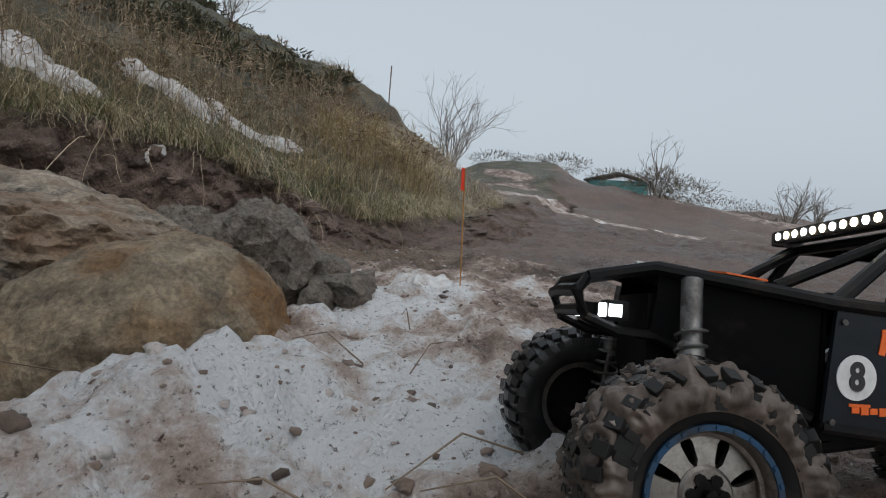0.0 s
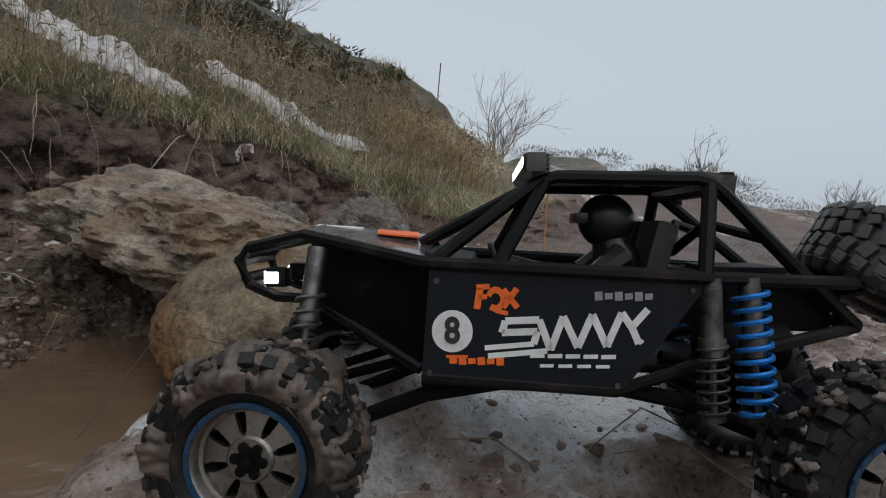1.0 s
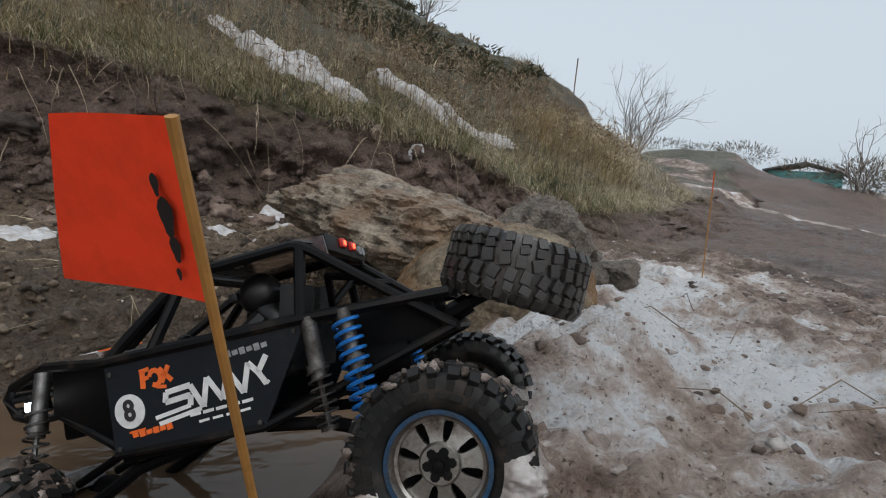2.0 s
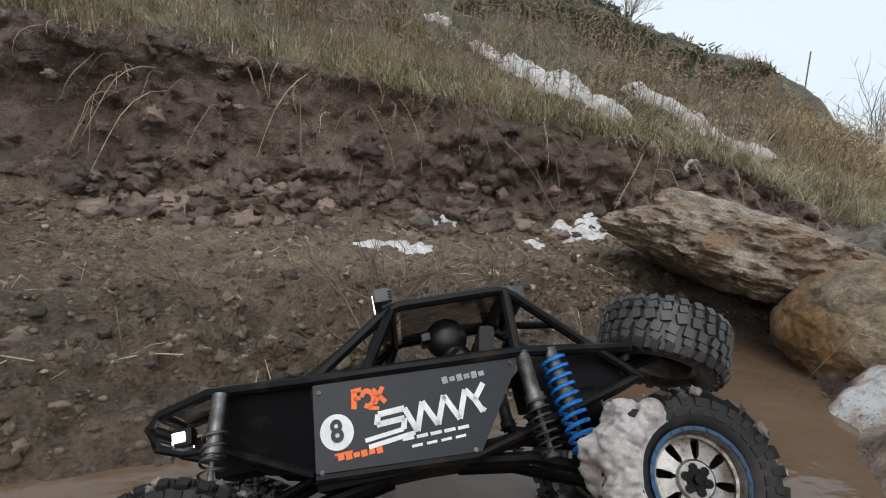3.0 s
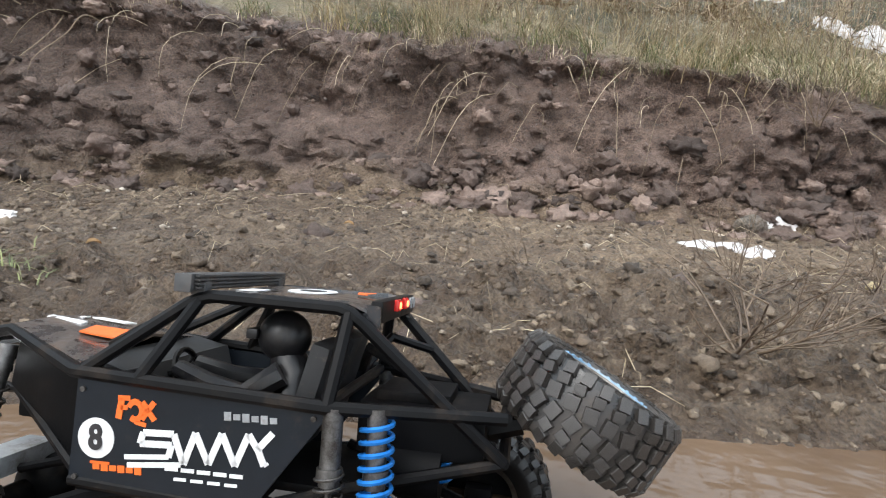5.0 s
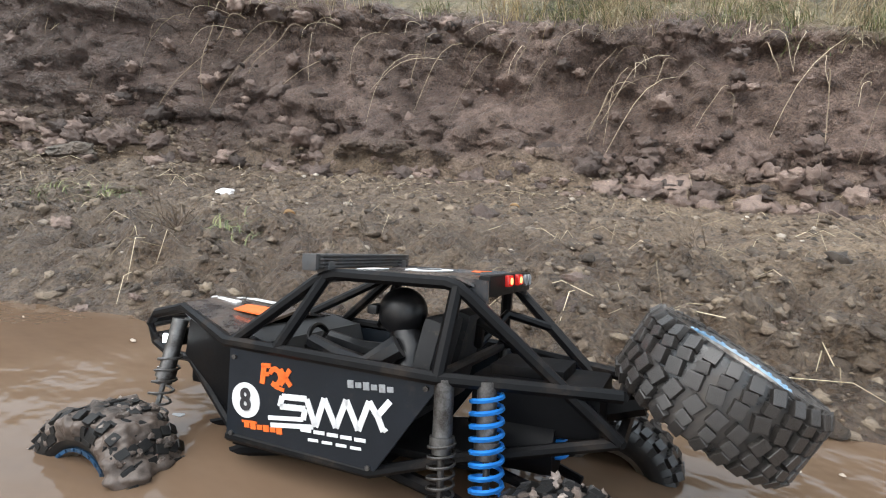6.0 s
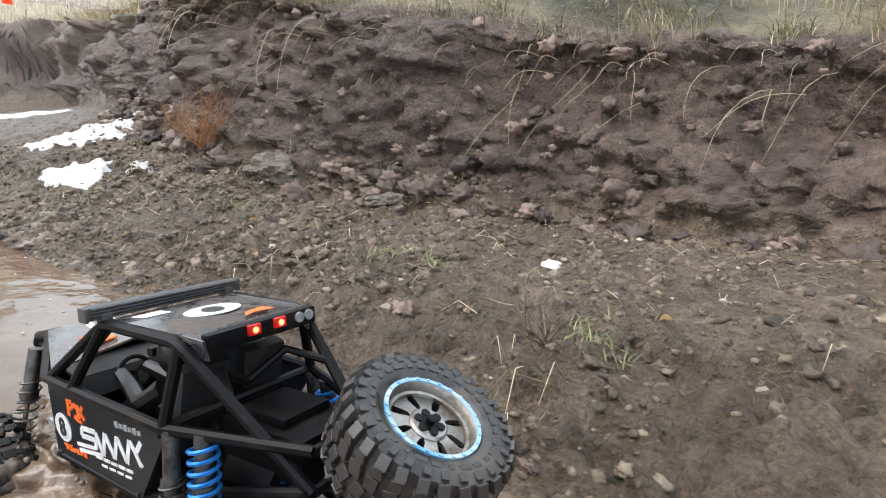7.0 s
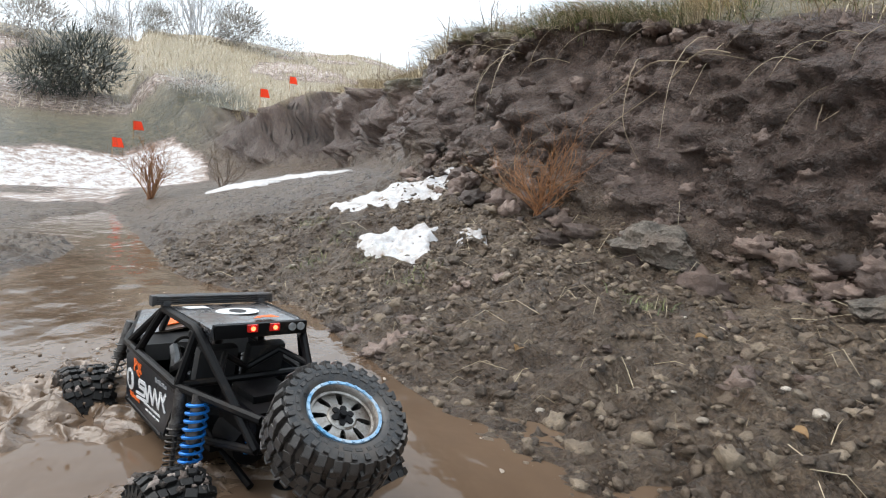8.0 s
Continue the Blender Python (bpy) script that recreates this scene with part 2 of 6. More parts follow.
RAMP = [(-40, 0.5), (-6.2, 0.5), (-4.5, 0.44), (-3.3, 0.38), (-2.8, 0.27), (-2.2, 0.13), (-1.5, 0.1), (40, 0.1)]


def lumps(x, y, cell, seed):
    """Rounded clods packed side by side: 1 on a clod's crown, 0 in the joints."""
    u, v = x / cell + 0.35 * fbm(x / cell, y / cell, 0.9, 2, seed + 3), y / cell + 0.35 * fbm(x / cell, y / cell, 0.9, 2, seed + 4)
    ix, iy = np.floor(u), np.floor(v)
    near, size = np.full(np.shape(u), 9.0), np.zeros(np.shape(u))
    for di in (-1, 0, 1):
        for dj in (-1, 0, 1):
            a, b = ix + di, iy + dj
            d = np.hypot(u - a - lattice(a, b, seed), v - b - lattice(a, b, seed + 1))
            size = np.where(d < near, lattice(a, b, seed + 2), size)
            near = np.minimum(near, d)
    return np.clip(1 - near / 0.8, 0, 1) ** 0.6 * (0.25 + 0.75 * size)


def pond_edge(x, y):
    """How far inside the land a place lies, in metres; below 0 it is pond."""
    far = y - line(x, SHORE)
    near = -0.42 + 0.1 * np.sin(x * 3) - 0.28 * smooth(-0.6, -2.4, x) - 0.9 * smooth(-2, -6, x) - y
    right = x - (0.62 + 0.33 * smooth(0.3, 0.6, y) + 0.03 * np.sin(y * 9))
    return np.maximum(np.maximum(far, near), right)


def land(x, y):
    """Height of the land, and how much turf and snow lies on it."""
    d = pond_edge(x, y)
    toe, lip = line(x, TOE), line(x, LIP)
    z = np.where(d < 0, np.maximum(-0.13, 0.42 * d), 0.0)
    # muddy bench on the bank's side
    far = y - line(x, SHORE)
    run = np.maximum(toe - line(x, SHORE), 0.1)
    bench = 0.025 * smooth(0, 0.06, d) + 0.04 * smooth(0.03, 0.42, far) + (line(x, RAMP) - 0.04) * np.clip(far / run, 0, 1) ** 1.2
    z = z + np.where(d > 0, bench, 0)
    # snowy hump where the car comes from
    hump = smooth(0.5, 1.0, x) * smooth(1.75, 0.9, y)
    z = z + hump * (0.045 + 0.02 * smooth(1.0, 2.0, x)) + 0.055 * np.exp(-((x - 1.02) / 0.2) ** 2 - ((y - 0.42) / 0.13) ** 2)
    z = z + 0.06 * np.exp(-((x - 2.2) / 0.22) ** 2 - ((y - 1.1) / 0.16) ** 2)
    # hollow under the boulders
    z = z - 0.11 * np.exp(-((x - 0.92) / 0.16) ** 2 - ((y - 0.98) / 0.2) ** 2)
    # eroded bank
    rough_toe = toe + 0.05 * fbm(x, y, 2.2, 3, 5)
    rise = np.maximum(lip - 0.04 + 0.4 * smooth(-2.3, -6.2, x) - line(x, RAMP), 0.05)
    face = smooth(0, 0.24, y - rough_toe)
    z = z + rise * (0.18 * smooth(-0.12, 0.02, y - rough_toe) * smooth(2.4, 1.0, x) + 0.82 * face)
    # hill above it
    up = np.maximum(y - toe - 0.24, 0)
    ridge = line(y, [(0, 3.9), (3.1, 3.75), (3.75, 3.5), (5.5, 3.0), (9, 2.6), (40, -4)])
    hill = 0.52 * up
    hill = np.minimum(hill, 6 + 0.05 * up)
    side = np.maximum(x - ridge, 0)
    hill = hill * np.clip(1 - side / 1.6, 0, 1) ** 1.3
    west = smooth(-1.8, -4.5, x)
    hill = hill * (1 - 0.95 * west)
    z = z + hill
    # rocky shoulder on the hill's flank, and its steep end
    z = z + 0.26 * np.exp(-((x - 3.45) / 0.42) ** 2 - ((y - 3.95) / 0.6) ** 2) + 0.05 * np.exp(-((x - 3.2) / 0.4) ** 2 - ((y - 4.7) / 0.4) ** 2)
    # open ground far to the right and the far land
    r = np.hypot(x, y)
    az = np.degrees(np.arctan2(x, y))
    east = smooth(38, 52, az) * smooth(2.0, 6, r)
    lift = np.tan(np.radians(line(az, [(40, 4.6), (47, 4.4), (53, 4.6), (62, 3.6), (66, 2.8), (71, 1.9), (78, 1.5), (100, 1.0), (140, 0.3)])))
    z = z + east * lift * np.minimum(r, 17) * (0.4 + 0.6 * smooth(7.5, 13, r)) + east * smooth(9, 13, r) * (0.28 * fbm(x, y, 0.45, 4, 31) - 0.5 * smooth(17, 40, r))
    north_west = smooth(-60, -85, az) * smooth(5, 14, r)
    z = z + north_west * (0.31 * np.clip(r - 11, 0, 19) + 0.25 * smooth(9, 16, r) * fbm(x, y, 0.25, 3, 41))
    bare = 0.16 * smooth(-2.9, -2.3, x) * smooth(0.2, -0.5, x)
    turf = smooth(0.2, 0.29, y - toe - bare - 0.1 * fbm(x, y, 3.2, 4, 3)) * (1 - 0.75 * east * smooth(12, 5, r))
    turf = np.maximum(turf, north_west * 0.9 * smooth(11.5, 13.5, r))
    # small relief: clods on the bench and the face, lumps in the snow
    near = smooth(9, 3, r)
    trampled = smooth(2.4, 1.4, x) * smooth(1.75, 1.2, y) * smooth(0.7, 0.95, x)
    z = z + trampled * (0.034 * lumps(x, y, 0.12, 201) + 0.02 * lumps(x, y, 0.05, 205) + 0.012 * np.abs(fbm(x, y, 24, 3, 207, 0.7)) - 0.022)
    slope = smooth(0.02, 0.12, far) * smooth(0.62, 0.35, far) * smooth(1.1, 0.9, x) * smooth(-2.6, -1.8, x)
    z = z + slope * (0.07 * np.abs(fbm(x, y, 8, 5, 241, 0.7)) + 0.035 * lumps(x, y, 0.06, 243) - 0.028)
    mud = smooth(-0.01, 0.08, d) * smooth(0.1, -0.05, y - toe) * smooth(1.1, 0.8, x) * smooth(-6, -4, x)
    z = z + mud * ((0.02 + 0.02 * smooth(-0.9, -1.6, x)) * lumps(x, y, 0.075, 211) * smooth(-0.25, 0.35, fbm(x, y, 2.6, 3, 215)) + (0.011 + 0.006 * smooth(-0.9, -1.6, x)) * lumps(x, y, 0.032, 219) - 0.01 - 0.02 * smooth(-0.9, -1.6, x))
    z = z + east * smooth(10, 6, r) * 0.05 * lumps(x, y, 0.22, 223)
    onland = smooth(-0.02, 0.06, d)
    z = z + near * onland * (0.02 * fbm(x, y, 6, 4, 7) + 0.014 * np.abs(fbm(x, y, 17, 3, 11, 0.7)) + 0.008 * fbm(x, y, 38, 2, 13) + 0.02 * face * (1 - turf) * fbm(x, y, 8, 5, 19, 0.65))
    z = z + smooth(3, 9, r) * 0.12 * fbm(x, y, 0.7, 4, 23) + 0.16 * smooth(0.25, 1.4, up) * (np.abs(fbm(x, y, 2.6, 5, 29, 0.6)) - 0.15) * smooth(20, 8, r)
    snow = smooth(0.56, 0.7, x - 0.45 * smooth(0.55, 0.75, y)) * smooth(1.7, 1.1, y) * (0.84 + 0.6 * fbm(x, y, 3.4, 4, 51)) * smooth(3.6, 1.6, x) * smooth(-1.7, -0.8, y + 0.5 * fbm(x, y, 1.5, 3, 53))
    snow = snow + east * smooth(6, 7, r) * (0.95 * smooth(0.9, 0.3, np.abs(r - 7.6 + 0.5 * fbm(x, y, 0.5, 2, 66))) + 0.7 * smooth(0.05, 0.3, fbm(x, y, 0.6, 4, 61)) * smooth(8, 10, r))
    strip = smooth(-96.5, -98.5, az) * smooth(1.5, 0.9, np.abs(r - 11.8 + 0.5 * fbm(x, y, 0.7, 3, 67)))
    snow = snow + 1.15 * strip * smooth(-0.1, -0.5, y - toe) + 0.95 * smooth(-101, -104, az) * smooth(6.0, 7, r) * smooth(11, 10, r) * smooth(-0.2, 0.1, fbm(x, y, 0.9, 4, 65)) + 0.85 * north_west * smooth(14, 17, r) * smooth(0.08, 0.25, fbm(x, y, 0.32, 4, 63) + 0.12 * smooth(-104, -110, az))
    snow = snow + 0.52 * np.exp(-((x - 1.02) / 0.26) ** 2 - ((y - 0.4) / 0.22) ** 2) + 0.3 * np.exp(-((x - 1.5) / 0.3) ** 2 - ((y - 0.75) / 0.2) ** 2)
    z = z + 0.03 * np.clip(snow, 0, 1) * (0.6 + fbm(x, y, 8, 4, 71)) * near
    return z, turf, np.clip(snow, 0, 1.5)


TABLE = []


def height(x, y):
    """Height of the built ground at a place, from its own grid."""
    gx, gy, gz = TABLE
    i = min(max(int(np.searchsorted(gx, x)) - 1, 0), len(gx) - 2)
    j = min(max(int(np.searchsorted(gy, y)) - 1, 0), len(gy) - 2)
    u, v = (x - gx[i]) / (gx[i + 1] - gx[i]), (y - gy[j]) / (gy[j + 1] - gy[j])
    return float((gz[i, j] * (1 - u) + gz[i + 1, j] * u) * (1 - v) + (gz[i, j + 1] * (1 - u) + gz[i + 1, j + 1] * u) * v)


def axis(lo, hi, step, reach_lo, reach_hi):
    mid = np.arange(lo, hi, step)
    out = step * np.cumsum(1.065 ** np.arange(1, 170))
    left, right = out, out
    left, right = left[left < reach_lo], right[right < reach_hi]
    return np.r_[lo - left[::-1], mid, mid[-1] + right]


def mesh_from_grid(name, X, Y, Z):
    n, m = X.shape
    idx = np.arange(n * m).reshape(n, m)
    quads = np.stack([idx[:-1, :-1], idx[1:, :-1], idx[1:, 1:], idx[:-1, 1:]], -1).reshape(-1, 4)
    me = bpy.data.meshes.new(name)
    me.vertices.add(n * m)
    me.vertices.foreach_set("co", np.stack([X, Y, Z], -1).astype(np.float32).ravel())
    me.loops.add(quads.size)
    me.loops.foreach_set("vertex_index", quads.astype(np.int32).ravel())
    me.polygons.add(len(quads))
    me.polygons.foreach_set("loop_start", np.arange(0, quads.size, 4, dtype=np.int32))
    me.polygons.foreach_set("use_smooth", np.ones(len(quads), bool))
    me.update()
    me.validate()
    return me


def make_ground():
    gx, gy = axis(-3.4, 2.3, 0.014, 900, 900), axis(-0.1, 2.25, 0.012, 900, 900)
    TABLE.extend([gx, gy, land(*np.meshgrid(gx, gy, indexing="ij"))[0]])
    # rows of the sheet follow the foot of the bank, closer together on its steep face
    xs = axis(-3.9, 2.2, 0.0105, 900, 900)
    xs = np.r_[xs[xs < -12.6], np.arange(-12.6, -3.9, 0.05), xs[(xs >= -3.9) & (xs < 2.3)], np.arange(2.3, 7.5, 0.04), 7.5 + np.cumsum(0.045 * 1.07 ** np.arange(100))]
    steps = np.r_[np.arange(-1.75, -0.12, 0.0105), np.arange(-0.12, 0.34, 0.0042), np.arange(0.34, 0.8, 0.0105)]
    out = 0.0105 * np.cumsum(1.07 ** np.arange(1, 160))
    out = out[out < 900]
    vs = np.r_[steps[0] - out[::-1], steps, steps[-1] + out]
    X, V = np.meshgrid(xs, vs, indexing="ij")
    shift = np.convolve(np.pad(line(np.clip(xs, -6, 3.2), TOE), 8, "edge"), np.ones(17) / 17, "valid")[:, None]
    Y = V + shift
    Z, turf, snow = land(X, Y)
    # push the bank face in and out, so that it undercuts and crumbles
    toe = line(X, TOE)
    f = smooth(-0.12, 0.03, Y - toe) * smooth(0.4, 0.2, Y - toe) * smooth(16, 13, np.hypot(X, Y))
    tall = np.clip((Y - toe) / 0.24, 0, 1)
    broken = smooth(-0.3, 0.3, fbm(X, Z, 2.2, 3, 97) + 0.5 * smooth(0.55, 0.15, tall))
    push = 0.11 * fbm(X * 0.8, Z * 1.2, 4, 4, 81, 0.5) + 0.03 * fbm(X, Z * 1.2, 22, 4, 85, 0.6)
    push = push + 0.02 - broken * (0.09 * lumps(X, Z * 1.25, 0.1, 231) + 0.042 * lumps(X, Z * 1.2, 0.042, 235))
    push = push + 0.07 * smooth(0.35, 0.6, tall) * smooth(0.95, 0.75, tall) * (0.6 + fbm(X, Z, 1.6, 2, 99))
    push = push + 0.5 * smooth(5, 8, np.hypot(X, Y)) * fbm(X, Z * 1.6, 1.3, 5, 95, 0.6)
    Yd = Y + f * push
    Z = Z + f * 0.012 * fbm(X, Z * 2 + Y, 45, 2, 89)
    me = mesh_from_grid("ground", X, Yd, Z)
    bench = smooth(0.05, -0.1, Y - toe - 0.06 * fbm(X, Y, 4, 3, 87)) * smooth(-0.1, 0.05, pond_edge(X, Y))
    r, az = np.hypot(X, Y), np.degrees(np.arctan2(X, Y))
    straw = smooth(-70, -85, az) * smooth(14, 17.5, r + 8 * smooth(-96, -90, az))
    straw = np.maximum(straw, 0.8 * smooth(1.5, 0.3, Y - toe) * smooth(-0.35, 0.3, fbm(X, Y, 2.4, 4, 93)) * smooth(8, 5, r))
    bench = bench * smooth(3.2, 1.4, X)
    # the mud is wettest beside the puddle and where the car drives out
    damp = np.clip(smooth(-0.9, -2.0, X + 0.6 * fbm(X, Y, 1.3, 3, 151)) * smooth(0.3, 0.0, Y - toe) + smooth(0.12, 0.02, pond_edge(X, Y)) + 0.6 * smooth(0.0, 0.4, fbm(X, Y, 1.7, 4, 153)) + 0.75 * smooth(0.62, 0.3, Y - line(X, SHORE)) * smooth(1.2, 0.9, X), 0, 1) * smooth(30, 8, r)
    for key, val in (("damp", damp), ("turf", turf), ("snow", snow), ("bench", bench), ("straw", straw)):
        me.attributes.new(key, "FLOAT", "POINT").data.foreach_set("value", val.astype(np.float32).ravel())
    me.materials.append(GROUND)
    return tagged(new("ground", me), "brown mud bank with turf and dirty snow", "ground", kind="structure")


def make_water():
    xs, ys = np.r_[np.linspace(-9.5, -3.6, 120)[:-1], np.linspace(-3.6, 1.12, 420)], np.r_[np.linspace(-4, -1.2, 70)[:-1], np.linspace(-1.2, 1.14, 210)]
    X, Y = np.meshgrid(xs, ys, indexing="ij")
    Z = 0.0015 * fbm(X, Y, 5, 3, 91)
    # the puddle's far end rocks in long low waves
    stir = smooth(-1.2, -2.0, X) * smooth(-6, -3, X)
    Z = Z + stir * (0.0045 * fbm(X * 0.9 + 0.6 * Y, 2.2 * Y - 0.5 * X, 3.2, 4, 93, 0.55))
    me = mesh_from_grid("water", X, Y, Z)
    me.materials.append(WATER)
    return tagged(new("water", me), "opaque brown muddy puddle water with ripples", "water", kind="structure")


ground = make_ground()
water = make_water()


# ---- building blocks ----
def part(name, bm, mat, parent=None, label="", smooth_faces=True, sharp=42):
    me = bpy.data.meshes.new(name)
    bm.normal_update()
    bm.to_mesh(me)
    bm.free()
    if smooth_faces:
        me.polygons.foreach_set("use_smooth", np.ones(len(me.polygons), bool))
        me.set_sharp_from_angle(angle=radians(sharp))
    for mt in (mat if isinstance(mat, (list, tuple)) else [mat]):
        me.materials.append(mt)
    ob = new(name, me)
    ob.parent = parent
    if label:
        tagged(ob, label)
    return ob


def empty(name, m, label, category, group=""):
    ob = new(name)
    ob.empty_display_size = 0.05
    ob.matrix_world = m
    return tagged(ob, label, category, group)


def add_box(bm, cx, cy, cz, sx, sy, sz, bevel=0.0, m=None):
    r = bmesh.ops.create_cube(bm, size=1.0, matrix=Matrix.Translation((cx, cy, cz)) @ Matrix.Diagonal((sx, sy, sz, 1)))
    vs = r["verts"]
    if bevel:
        es = list({e for v in vs for e in v.link_edges})
        vs = bmesh.ops.bevel(bm, geom=es, offset=bevel, segments=2, profile=0.7, affect="EDGES")["verts"]
    if m is not None:
        bmesh.ops.transform(bm, matrix=m, verts=list({v for v in vs}))
    return vs


def add_tube(bm, pts, radius, sides=8, taper=1.0):
    """A tube along points, with mitred rings and capped ends."""
    pts = [Vector(p) for p in pts]
    rings = []
    ref = Vector((0.13, 0.31, 0.94))
    for i, p in enumerate(pts):
        d = (pts[min(i + 1, len(pts) - 1)] - pts[max(i - 1, 0)]).normalized()
        a = d.cross(ref)
        if a.length < 1e-3:
            a = d.cross(Vector((1, 0, 0)))
        a.normalize()
        b = d.cross(a)
        rad = radius * (1 + (taper - 1) * i / max(len(pts) - 1, 1))
        rings.append([bm.verts.new(p + rad * (math.cos(2 * math.pi * k / sides) * a + math.sin(2 * math.pi * k / sides) * b)) for k in range(sides)])
    for r0, r1 in zip(rings, rings[1:]):
        for k in range(sides):
            bm.faces.new((r0[k], r0[(k + 1) % sides], r1[(k + 1) % sides], r1[k]))
    bm.faces.new(rings[0][::-1])
    bm.faces.new(rings[-1])


def lathe(bm, profile, segments=32, along="y"):
    """Turns (radius, offset) pairs round the y axis."""
    rings = []
    for r, o in profile:
        rings.append([bm.verts.new((r * math.cos(2 * math.pi * k / segments), o, r * math.sin(2 * math.pi * k / segments))) for k in range(segments)])
    for r0, r1 in zip(rings, rings[1:]):
        for k in range(segments):
            bm.faces.new((r0[k], r1[k], r1[(k + 1) % segments], r0[(k + 1) % segments]))
    return rings


def plate(bm, outline, axis_vec, thick):
    """A flat plate from an outline of points, thickened along axis_vec."""
    t = Vector(axis_vec).normalized() * thick
    a = [bm.verts.new(Vector(p)) for p in outline]
    b = [bm.verts.new(Vector(p) - t) for p in outline]
    bm.faces.new(a)
    bm.faces.new(b[::-1])
    n = len(a)
    for k in range(n):
        bm.faces.new((a[k], b[k], b[(k + 1) % n], a[(k + 1) % n]))
    bmesh.ops.recalc_face_normals(bm, faces=bm.faces[:])


# ---- boulders ----
def rock_bm(size, seed, lump=0.18, flat=0.0, detail=5, angular=0.0, planes=9, ridges=0.0):
    bm = bmesh.new()
    bmesh.ops.create_icosphere(bm, subdivisions=detail, radius=1.0)
    rng = random.Random(seed)
    cuts = []
    for _ in range(planes):
        n = Vector((rng.gauss(0, 1), rng.gauss(0, 1), rng.gauss(0, 1))).normalized()
        cuts.append((n, rng.uniform(0.55, 0.9)))
    off = Vector((seed * 3.7, seed * 1.3, seed * 2.1))
    for v in bm.verts:
        p = v.co.copy()
        for n, dist in cuts:
            over = p.dot(n) - dist
            if over > 0:
                p -= n * over * angular
        k = 1 + lump * (noise.fractal(p * 1.6 + off, 1.0, 2.0, 4)) + 0.3 * lump * noise.fractal(p * 7 + off, 0.8, 2.0, 3)
        k += ridges * abs(noise.fractal(Vector((p.x * 3.5, p.y * 3.5, p.z * 6)) + off, 0.8, 2.0, 4)) + 0.25 * ridges * noise.fractal(p * 26 + off, 0.7, 2.0, 3)
        p *= k
        if p.z < 0:
            p.z *= 1 - flat
        v.co = Vector((p.x * size[0], p.y * size[1], p.z * size[2]))
    return bm


def boulder(m, size, seed, mat, label, lump=0.18, flat=0.0, angular=0.5, detail=5, ridges=0.0, name="boulder"):
    ob = part(name, rock_bm(size, seed, lump, flat, detail, angular, 9, ridges), mat)
    ob.matrix_world = m
    return tagged(ob, label, "boulder" if name == "boulder" else "stone")


def put(name, x, y, lift, size, seed, mat, label, rz=0, tilt_x=0, **kw):
    return boulder(pose(x, y, height(x, y) + lift, tilt_x, 0, rz), size, seed, mat, label, name=name, **kw)


boulder(pose(1.1, 0.77, 0.07, 0, 0, 25), (0.195, 0.19, 0.165), 3, GOLD_ROCK, "rounded ochre-stained boulder at the puddle's edge", 0.09, 0.1, 0.16, 6, 0.025)
boulder(pose(1.08, 1.13, 0.165, -4, 5, -66), (0.36, 0.25, 0.15), 8, GREY_ROCK, "angular slab of rough grey rock resting on boulders", 0.18, 0.3, 0.7, 6, 0.06)
put("boulder", 1.36, 0.99, 0.06, (0.16, 0.13, 0.13), 12, STONE, "weathered grey boulder beside the ochre one", 60, lump=0.2, angular=0.6, ridges=0.1)
put("boulder", 1.42, 1.62, 0.02, (0.12, 0.1, 0.12), 14, STONE, "pale pointed stone dusted with snow", 20, lump=0.25, angular=0.9)
put("boulder", 1.5, 1.3, 0.03, (0.17, 0.12, 0.1), 15, STONE, "grey-brown rock below the bank", 140, lump=0.2, angular=0.7, ridges=0.1)
put("stone", 1.44, 0.99, 0.045, (0.075, 0.05, 0.035), 16, STONE, "smooth oval grey stone", 110, lump=0.06, angular=0.1, detail=4)
put("stone", 1.56, 1.1, 0.045, (0.09, 0.045, 0.035), 17, STONE, "smooth long grey stone", 100, lump=0.06, angular=0.1, detail=4)
put("stone", 1.47, 0.86, 0.02, (0.09, 0.07, 0.05), 18, STONE, "angular brown stone in the snow", 30, lump=0.2, angular=0.8, detail=4)
put("stone", 1.39, 0.83, 0.02, (0.04, 0.03, 0.045), 19, STONE, "small pointed pale stone", 30, lump=0.2, angular=0.9, detail=4)
put("stone", -2.46, 0.72, 0.02, (0.115, 0.085, 0.06), 20, STONE, "rounded brown stone at the foot of the bank", 30, lump=0.3, ridges=0.12, angular=0.8, detail=4)
put("stone", -2.05, 0.93, 0.02, (0.07, 0.05, 0.035), 21, STONE, "flat brown stone at the foot of the bank", 70, lump=0.3, ridges=0.12, angular=0.8, detail=4)
put("stone", 0.37, 1.75, 0.02, (0.06, 0.04, 0.035), 22, STONE, "tilted reddish stone at the foot of the bank", 50, lump=0.15, angular=0.5, detail=4)
put("stone", 0.43, 1.15, 0.01, (0.018, 0.013, 0.011), 23, material("yellow_stone", plain((0.5, 0.4, 0.22), 0.6)), "small pale yellow stone on the mud", 50, lump=0.15, angular=0.7, detail=3)


